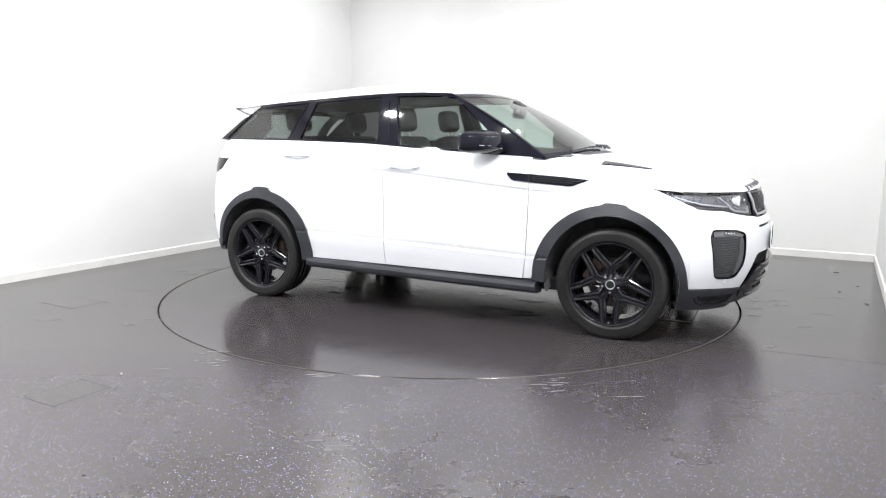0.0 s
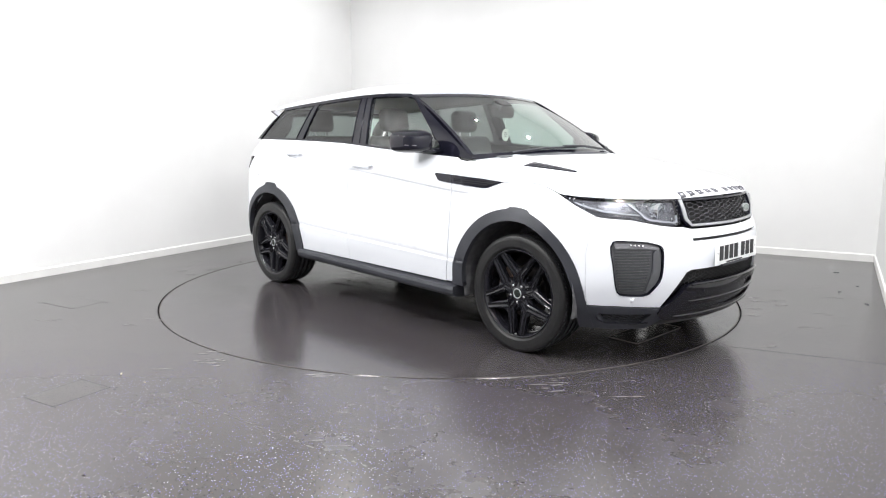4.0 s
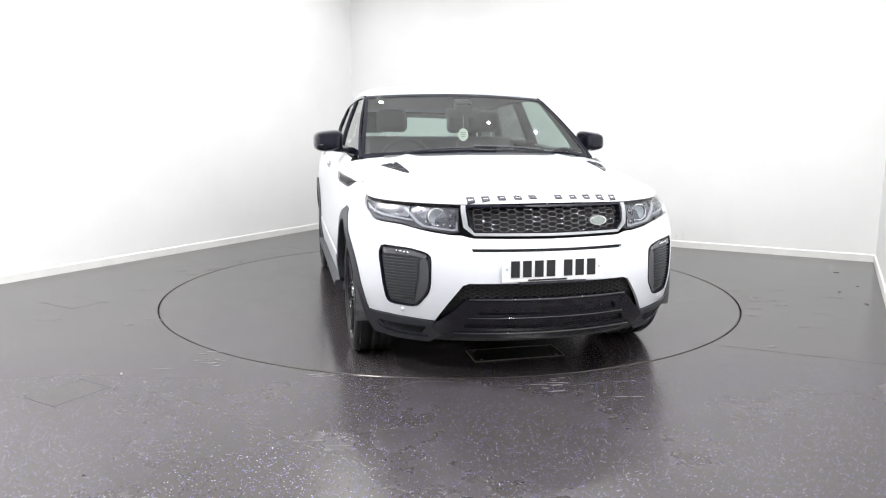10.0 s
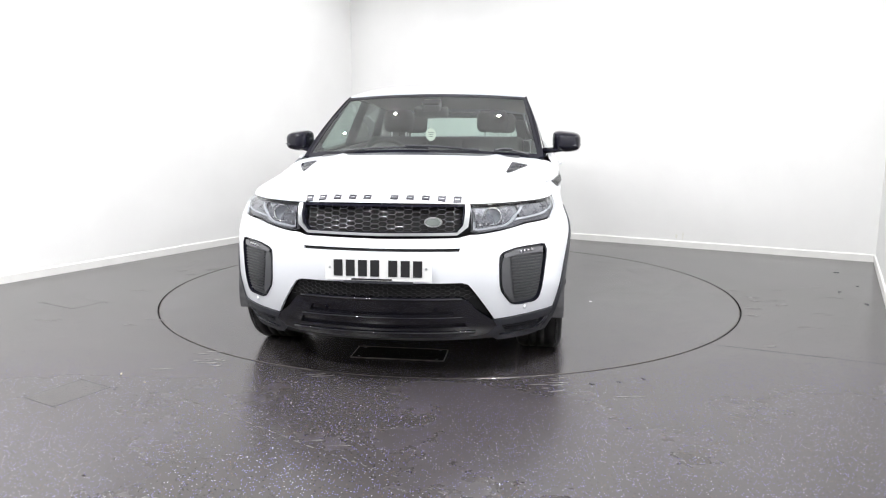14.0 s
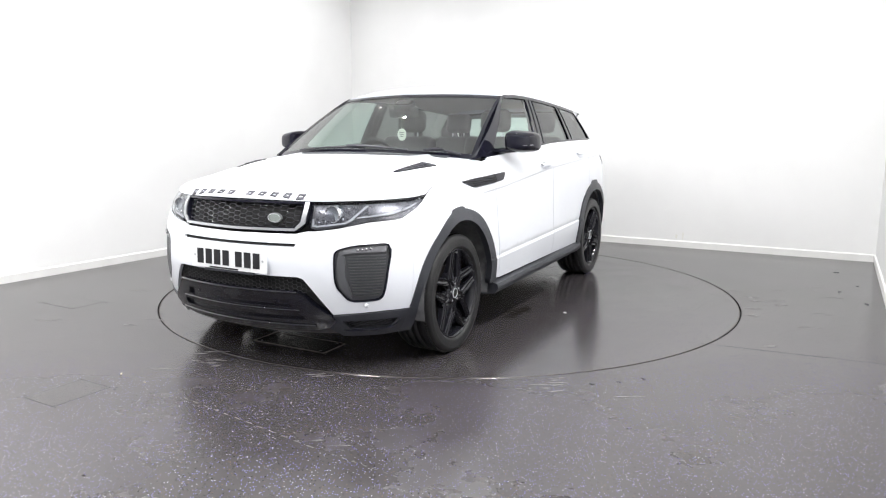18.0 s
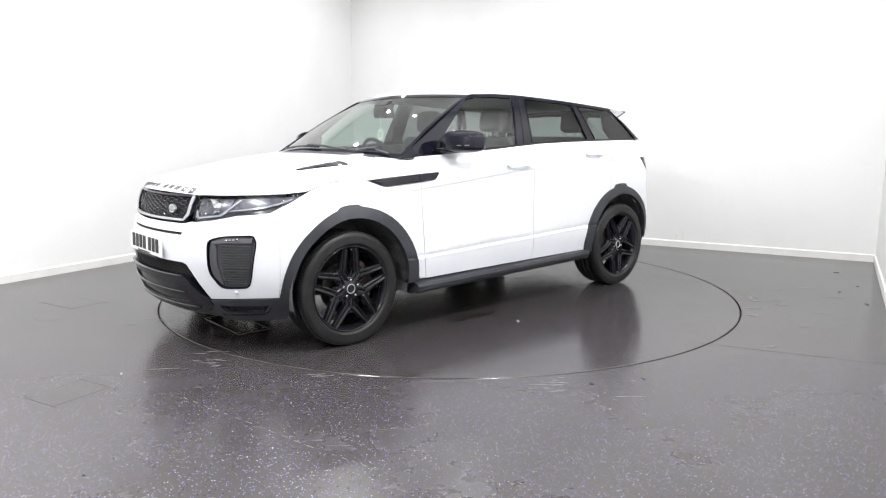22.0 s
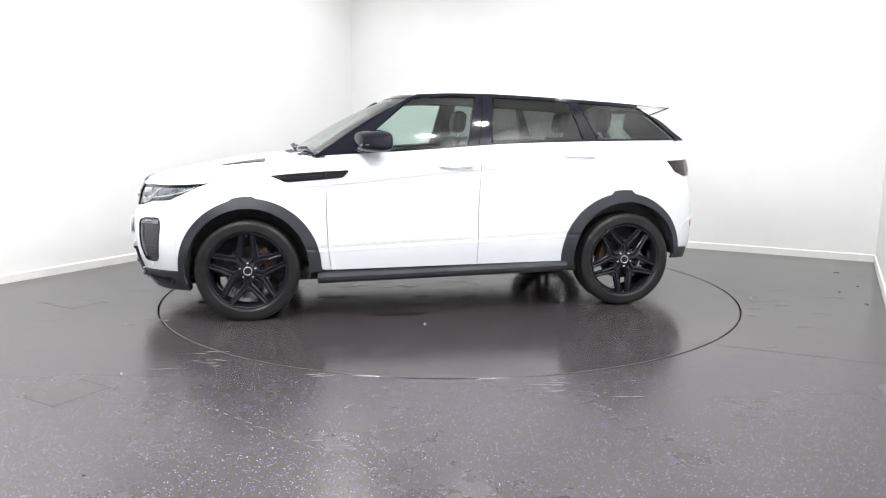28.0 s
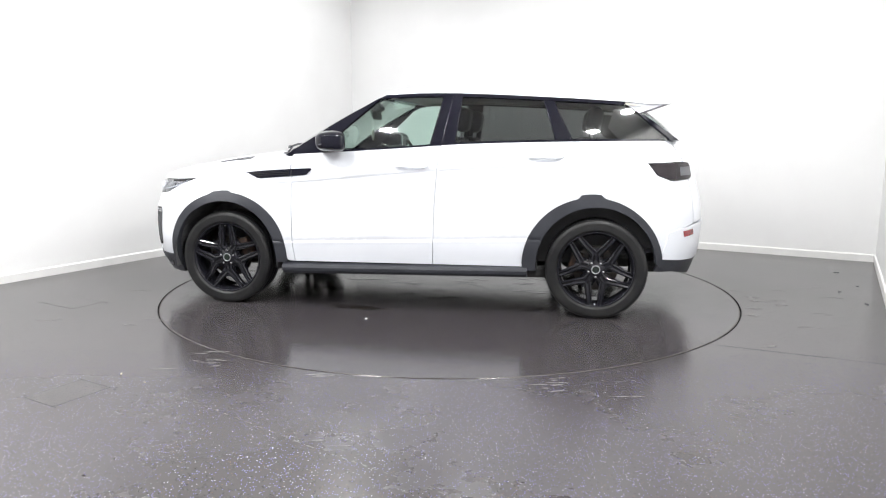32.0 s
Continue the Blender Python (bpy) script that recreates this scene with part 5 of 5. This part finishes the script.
for j in range(25):
    a = -1 + 2 * j / 24
    top = Vector((-2.985 + 0.045 * a * a, 0.62 * a, 1.435 - 0.045 * a * a))
    bot = Vector((-3.235 + 0.065 * a * a, 0.68 * a, 1.192))
    rows.append([top.lerp(bot, k / 8) + Vector((-0.012, 0, 0.012)) * math.sin(math.pi * k / 8) for k in range(9)])
grid(bm, rows)
g = part("rear_window", bm, M["sideglass"], CAR, "tailgate glass", smooth=True)
g.visible_shadow = False
for a0, a1 in ((-1, -0.82), (0.82, 1)):
    bm = bmesh.new()
    rows = []
    for j in range(5):
        a = a0 + (a1 - a0) * j / 4
        rows.append([Vector((-2.985 + 0.045 * a * a, 0.62 * a, 1.435 - 0.045 * a * a)).lerp(Vector((-3.235 + 0.065 * a * a, 0.68 * a, 1.192)), k / 8) + Vector((-0.016, 0, 0.016)) * math.sin(math.pi * k / 8) for k in range(9)])
    grid(bm, rows)
    part("rear_window_band", bm, M["gloss"], CAR, smooth=True)
# spoiler
bm = bmesh.new()
rows, under = [], []
for j in range(33):
    a = -1 + 2 * j / 32
    y = 0.640 * a
    z0 = ROOFZ(-2.95) - 0.075 * abs(a) ** 3.2
    tipx = -3.190 + 0.10 * abs(a) ** 4
    zt = 1.470 - 0.030 * abs(a) ** 3
    rows.append([Vector((-2.955, y, z0 - 0.002)), Vector(((-2.955 + tipx) / 2, y * 1.0, (z0 + zt) / 2 + 0.004)), Vector((tipx, y * 0.985, zt))])
    under.append([Vector((tipx, y * 0.985, zt - 0.001)), Vector((tipx + 0.008, y * 0.985, zt - 0.010)), Vector((tipx + 0.09, y * 0.98, zt - 0.030)), Vector((-2.91, y * 0.98, 1.405 - 0.032 * a * a))])
grid(bm, rows)
spoiler = part("roof_spoiler", bm, M["paint"], CAR, "white roof spoiler, underside painted dark for shade", smooth=True)
bm = bmesh.new()
grid(bm, under)
for s in (1, -1):
    b2 = bmesh.new()
    prism(b2, [(-2.83, 1.449), (-2.91, 1.374), (-3.00, 1.404), (-3.088, 1.437), (-2.955, 1.450)], 0.012, lambda p, q, c: Vector((p, s * (0.632 - 0.12 * max(0, -2.95 - p) - c), q)))
    part("spoiler_side", b2, M["paint"], spoiler)
    # grey tube along the lower edge: the underside's shade put into colour
    b2 = bmesh.new()
    tube(b2, [(-2.905, s * 0.634, 1.372), (-3.00, s * 0.629, 1.403), (-3.09, s * 0.618, 1.436), (-3.105, s * 0.61, 1.441)], 0.0075, 8, 0.8)
    part("spoiler_shade_edge", b2, M["lamp_dark"], spoiler, "lower edge in grey painted shade", smooth=True)
# black stands in for the shade under the white spoiler
part("spoiler_underside", bm, M["gloss"], spoiler, "underside painted black for its shade", smooth=True)


# ---------------------------------------------------------------- wheels
TYRE_R = 0.339


def build_wheel(name, s, cx, yf, spin):
    """A wheel with its outer face at yf; s: the side."""
    hub = empty(name, (cx, 0, TYRE_R))
    hub.parent = CAR
    hub["label"] = "black split-spoke alloy wheel with low-profile tyre"

    def out(bm):
        bmesh.ops.transform(bm, matrix=Matrix.Translation((0, yf * s, 0)) @ Matrix.Diagonal((TYRE_R / 0.351, s, TYRE_R / 0.351, 1)), verts=bm.verts[:])
        return bm

    bm = bmesh.new()
    R = 0.351
    lathe(bm, [(0.262, -0.012), (0.268, -0.002), (0.275, 0.004), (0.279, 0.0085), (0.284, 0.0080), (0.298, 0.0098), (0.304, 0.0095), (0.316, 0.0090), (0.321, 0.0094), (0.327, 0.0072), (0.338, 0.003), (0.344, -0.001), (0.348, -0.008), (R - 0.001, -0.017), (R, -0.045),
               (R, -0.078), (R - 0.008, -0.079), (R - 0.008, -0.087), (R, -0.088), (R, -0.120), (R - 0.008, -0.121), (R - 0.008, -0.131), (R, -0.132), (R, -0.165),
               (R - 0.008, -0.166), (R - 0.008, -0.174), (R, -0.175), (R, -0.195), (0.345, -0.215), (0.335, -0.232), (0.300, -0.245), (0.262, -0.238)], 96)
    part("tyre", out(bm), M["rubber"], hub, "black low-profile tyre", smooth=True)
    bm = bmesh.new()
    for i in range(120):
        w = 2 * math.pi * i / 120
        geo = box(bm, (0.0095, 0.030, 0.007), (0, 0, 0))
        m = Matrix.Rotation(w, 4, "Y") @ Matrix.Translation((0, -0.015, 0.3450)) @ Matrix.Rotation(radians(-30), 4, "X") @ Matrix.Rotation(radians(14), 4, "Z")
        bmesh.ops.transform(bm, matrix=m, verts=geo)
    tagged(part("tread", out(bm), M["tread"], hub), kind="stuff")
    bm = bmesh.new()
    lathe(bm, [(0.263, -0.015), (0.266, -0.003), (0.262, 0.000), (0.256, -0.004), (0.250, -0.016), (0.242, -0.030), (0.238, -0.060), (0.236, -0.20), (0.262, -0.225)], 72)
    part("rim", out(bm), M["wheel"], hub, "satin black rim", smooth=True)
    for k in range(5):
        a = radians(spin + 72 * k)
        bm = bmesh.new()

        def arm(p, q, w0, w1, d0, d1, h=0.020, groove=0.004):
            """A bar of the spoke from p to q (across, out), widths and depths at its ends."""
            (x0, r0), (x1, r1) = p, q
            dx, dr = x1 - x0, r1 - r0
            ln = math.hypot(dx, dr)
            nx, nr = -dr / ln, dx / ln
            vs = []
            for (x, r, w, d) in ((x0, r0, w0, d0), (x1, r1, w1, d1)):
                for side_, depth in ((-1, -h), (-0.94, -0.006), (-0.62, 0.0), (0.0, -groove), (0.62, 0.0), (0.94, -0.006), (1, -h)):
                    vs.append(bm.verts.new((x + nx * w * side_, d + depth, r + nr * w * side_)))
            for i in range(6):
                bm.faces.new((vs[i], vs[i + 1], vs[8 + i], vs[7 + i]))
            bm.faces.new((vs[0], vs[7], vs[13], vs[6]))
            bm.faces.new(vs[:7]), bm.faces.new(vs[7:])

        arm((0.0, 0.030), (0.0, 0.100), 0.036, 0.032, -0.018, -0.014, 0.036)
        arm((0.0, 0.095), (0.0, 0.150), 0.032, 0.030, -0.014, -0.014, 0.034)
        for d in (-1, 1):
            arm((0.012 * d, 0.106), (0.066 * d, 0.165), 0.0265, 0.0235, -0.012, -0.007, 0.034)
            arm((0.061 * d, 0.158), (0.117 * d, 0.223), 0.0230, 0.0190, -0.007, -0.003, 0.032, 0.006)
            arm((0.034 * d, 0.048), (0.050 * d, 0.105), 0.012, 0.004, -0.022, -0.030, 0.030)
        bmesh.ops.transform(bm, matrix=Matrix.Rotation(math.pi / 2 - a, 4, "Y"), verts=bm.verts[:])
        spoke = part("spoke", out(bm), M["wheel"], hub, "satin black split spoke")
        # narrow paler bars that carry the edge highlights of the spoke
        bm = bmesh.new()
        for d in (-1, 1):
            for e in (-1, 1):
                o, q = 0.0108 * e, 0.0075 * e * d
                arm((0.016 * d + o, 0.114 - q), (0.067 * d + o, 0.166 - q), 0.0032, 0.0028, -0.008, -0.003, 0.012)
                arm((0.067 * d + o, 0.166 - q), (0.116 * d + o * 0.9, 0.222 - q), 0.0028, 0.0026, -0.003, 0.000, 0.012)
        arm((-0.016, 0.040), (-0.011, 0.112), 0.0035, 0.0030, -0.012, -0.009, 0.012)
        arm((0.016, 0.040), (0.011, 0.112), 0.0035, 0.0030, -0.012, -0.009, 0.012)
        bmesh.ops.transform(bm, matrix=Matrix.Rotation(math.pi / 2 - a, 4, "Y"), verts=bm.verts[:])
        part("spoke_edge", out(bm), M["spoke_edge"], spoke)
    bm = bmesh.new()
    lathe(bm, [(0.0005, -0.010), (0.030, -0.010), (0.033, -0.013), (0.052, -0.016), (0.074, -0.022), (0.080, -0.06), (0.08, -0.10)], 40)
    part("hub", out(bm), M["wheel"], hub, smooth=True)
    bm = bmesh.new()
    lathe(bm, [(0.0305, -0.012), (0.0305, -0.007), (0.026, -0.006), (0.024, -0.009)], 32)
    cap_ = part("cap_ring", out(bm), M["satin"], hub, "silver cap ring", smooth=True)
    bm = bmesh.new()
    lathe(bm, [(0.0245, -0.0085), (0.0005, -0.0075)], 24)
    part("centre_cap", out(bm), M["cap"], cap_, "dark green cap")
    for k in range(5):
        w = radians(spin + 36 + 72 * k)
        bm = bmesh.new()
        lathe(bm, [(0.0005, 0.004), (0.008, 0.003), (0.0095, -0.002), (0.0105, -0.014)], 10, "y", (0.053 * math.cos(w), -0.012, 0.053 * math.sin(w)))
        part("wheel_nut", out(bm), M["chrome"], hub, "chrome wheel nut")
    bm = bmesh.new()
    lathe(bm, [(0.082, -0.085), (0.158, -0.085), (0.158, -0.108), (0.082, -0.108)], 48, close=True)
    part("brake_disc", out(bm), M["disc"], hub, "steel brake disc with light rust")
    bm = bmesh.new()
    ca = radians(150 if cx > -1 else 15)
    geo = box(bm, (0.085, 0.075, 0.15), (0, 0, 0), bevel=0.012)
    bmesh.ops.transform(bm, matrix=Matrix.Translation((0.142 * math.cos(ca), -0.095, 0.142 * math.sin(ca))) @ Matrix.Rotation(-ca, 4, "Y"), verts=bm.verts[:])
    part("brake_caliper", out(bm), M["rust"], hub, "rusty brown brake caliper")
    bm = bmesh.new()
    lathe(bm, [(0.004, 0), (0.004, 0.012), (0.0005, 0.014)], 8, "y", (0.0, -0.01, -0.244 if spin > 0 else 0.244))
    part("valve", out(bm), M["satin"], hub)
    return hub


for s in (1, -1):
    build_wheel("wheel", s, 0.0, 0.893, -90 if s > 0 else 90)
    build_wheel("wheel", s, -2.66, 0.910, 90)


# ---------------------------------------------------------------- underside and cabin
def block(name, size, at, mat, label="", rot=(0, 0, 0), bevel=0.02, parent=None, segs=3):
    bm = bmesh.new()
    box(bm, size, at, rot, bevel, segs)
    return part(name, bm, M[mat], parent or CAR, label, smooth=False)


block("underbody", (2.2, 1.56, 0.08), (-1.33, 0, 0.285), "under", bevel=0.02)
block("engine_bay_floor", (0.9, 0.98, 0.06), (0.12, 0, 0.255), "under")
block("rear_floor", (0.75, 0.98, 0.06), (-2.85, 0, 0.32), "under")
block("firewall", (0.05, 1.30, 0.66), (-0.46, 0, 0.66), "dark")
block("exhaust_box", (0.22, 0.75, 0.14), (-3.12, 0, 0.30), "under", bevel=0.05)
for cx in (0.0, -2.66):
    bm = bmesh.new()
    tube(bm, [(cx, -0.80, TYRE_R), (cx, 0.80, TYRE_R)], 0.035, 12)
    part("axle", bm, M["under"], CAR)

# cabin
for s in (1, -1):
    bm = bmesh.new()
    prism(bm, [(-0.62, 0.36), (-0.62, 1.085), (-0.9, 1.105), (-1.6, 1.150), (-2.4, 1.182), (-3.05, 1.185), (-3.10, 0.5), (-2.6, 0.36)], 0.05, lambda a, b, c: Vector((a, s * (0.70 + c), b)))
    part("door_lining", bm, M["dash"], CAR)
bm = bmesh.new()
grid(bm, [[roof_point(-1.10 - 1.83 * i / 16, -0.97 + 1.94 * j / 16) - Vector((0, 0, 0.028)) for j in range(17)] for i in range(17)])
part("headlining", bm, M["pale"], CAR, "pale roof lining", smooth=True)
bm = bmesh.new()
rows = []
for j in range(17):
    y = -0.70 + 1.40 * j / 16
    hump = 0.035 * math.exp(-((y + 0.37) / 0.19) ** 2)
    rows.append([Vector((-0.42, y, 1.03)), Vector((-0.56, y, 1.075)), Vector((-0.80, y, 1.088 + hump)), Vector((-0.97, y, 1.075 + hump)), Vector((-1.02, y, 1.04)), Vector((-0.99, y, 0.85)), Vector((-0.92, y, 0.60))])
grid(bm, rows)
part("dashboard", bm, M["dash"], CAR, "black dashboard", smooth=True)
block("centre_console", (0.75, 0.24, 0.45), (-1.32, 0, 0.52), "dash", bevel=0.05)
bm = bmesh.new()
ring = []
lathe(bm, [(0.180 + 0.016 * math.cos(w), 0.014 * math.sin(w)) for w in (2 * math.pi * i / 8 for i in range(8))], 40, "x", close=True)
for w in (90, 210, 330):
    tube(bm, [(0, 0, 0), (0, 0.17 * math.cos(radians(w + 180)), 0.17 * math.sin(radians(w + 180)))], 0.016, 6)
lathe(bm, [(0.001, -0.03), (0.05, -0.028), (0.065, 0.0), (0.06, 0.03)], 20, "x")
bmesh.ops.transform(bm, matrix=pose(-1.14, -0.375, 1.035, 0, 24, 0), verts=bm.verts[:])
part("steering_wheel", bm, M["leather"], CAR, "black leather steering wheel", smooth=True)


def seat(x, y, wide, name):
    root = empty(name, (x, y, 0.36))
    root.parent = CAR
    bm = bmesh.new()
    box(bm, (0.52, wide, 0.16), (0.06, 0, 0.22), (0, -6, 0), 0.05, 3)
    part("cushion", bm, M["leather"], root, smooth=True)
    bm = bmesh.new()
    box(bm, (0.14, wide, 0.66), (-0.27, 0, 0.54), (0, -16, 0), 0.055, 4)
    part("backrest", bm, M["leather"], root, smooth=True)
    for yy in ([0] if wide < 0.7 else [-0.42, 0.42]):
        bm = bmesh.new()
        box(bm, (0.11, 0.25, 0.18), (-0.385, yy, 0.985), (0, -10, 0), 0.05, 4)
        part("headrest", bm, M["leather"], root, smooth=True)
        for d in (-0.06, 0.06):
            bm = bmesh.new()
            tube(bm, [(-0.365, yy + d, 0.82), (-0.38, yy + d, 0.92)], 0.007, 6)
            part("headrest_post", bm, M["satin"], root)


seat(-1.30, -0.385, 0.48, "front_seat")
seat(-1.30, 0.385, 0.48, "front_seat")
seat(-2.25, 0.0, 1.26, "rear_seat")
for s in (1, -1):
    block("seat_back_panel", (0.03, 0.36, 0.40), (-1.675, 0.37 * s, 0.95), "pale", rot=(0, -16, 0))
block("parcel_shelf", (0.55, 1.20, 0.03), (-2.92, 0, 1.06), "dash")
bm = bmesh.new()
box(bm, (0.03, 0.245, 0.075), (-0.915, 0.0, 1.392), (0, 14, 0), 0.02, 3)
part("rear_view_mirror", bm, M["dash"], CAR, smooth=True)
block("mirror_pod", (0.10, 0.14, 0.06), (-0.92, 0, 1.440), "dash", rot=(0, 30, 0), bevel=0.02)
tag = empty("air_freshener", (-0.885, 0.0, 1.30))
tag.parent = CAR
tag["label"] = "round white card hung from the mirror"
bm = bmesh.new()
prism(bm, [(0.036 * math.cos(w), 0.044 * math.sin(w)) for w in (2 * math.pi * i / 24 for i in range(24))], 0.004, lambda a, b, c: Vector((c, a, b - 0.065)))
part("card", bm, M["paper"], tag)
bm = bmesh.new()
tube(bm, [(0.002, 0, -0.02), (0.002, 0, 0.07)], 0.0015, 5)
part("cord", bm, M["paper"], tag)
for k in range(3):
    bm = bmesh.new()
    box(bm, (0.001, 0.040 - 0.006 * k, 0.005), (0.0052, 0, -0.050 - 0.014 * k))
    part("print_bar", bm, M["badge"], tag)


# ---------------------------------------------------------------- what moves
def motions():
    times = [0.0, 0.1, 0.2] + [0.5 * k for k in range(1, 64)] + [31.8, 31.9, 32.0]
    car_rows, table_rows = [], []
    for t in times:
        turn = Matrix.Rotation(radians(HEADING + SPEED * t), 4, "Z")
        table_rows.append((t, turn))
        car_rows.append((t, turn @ Matrix.Translation((AXLE.x, AXLE.y, 0))))
    walk(TURNTABLE, table_rows)
    walk(CAR, car_rows)


motions()
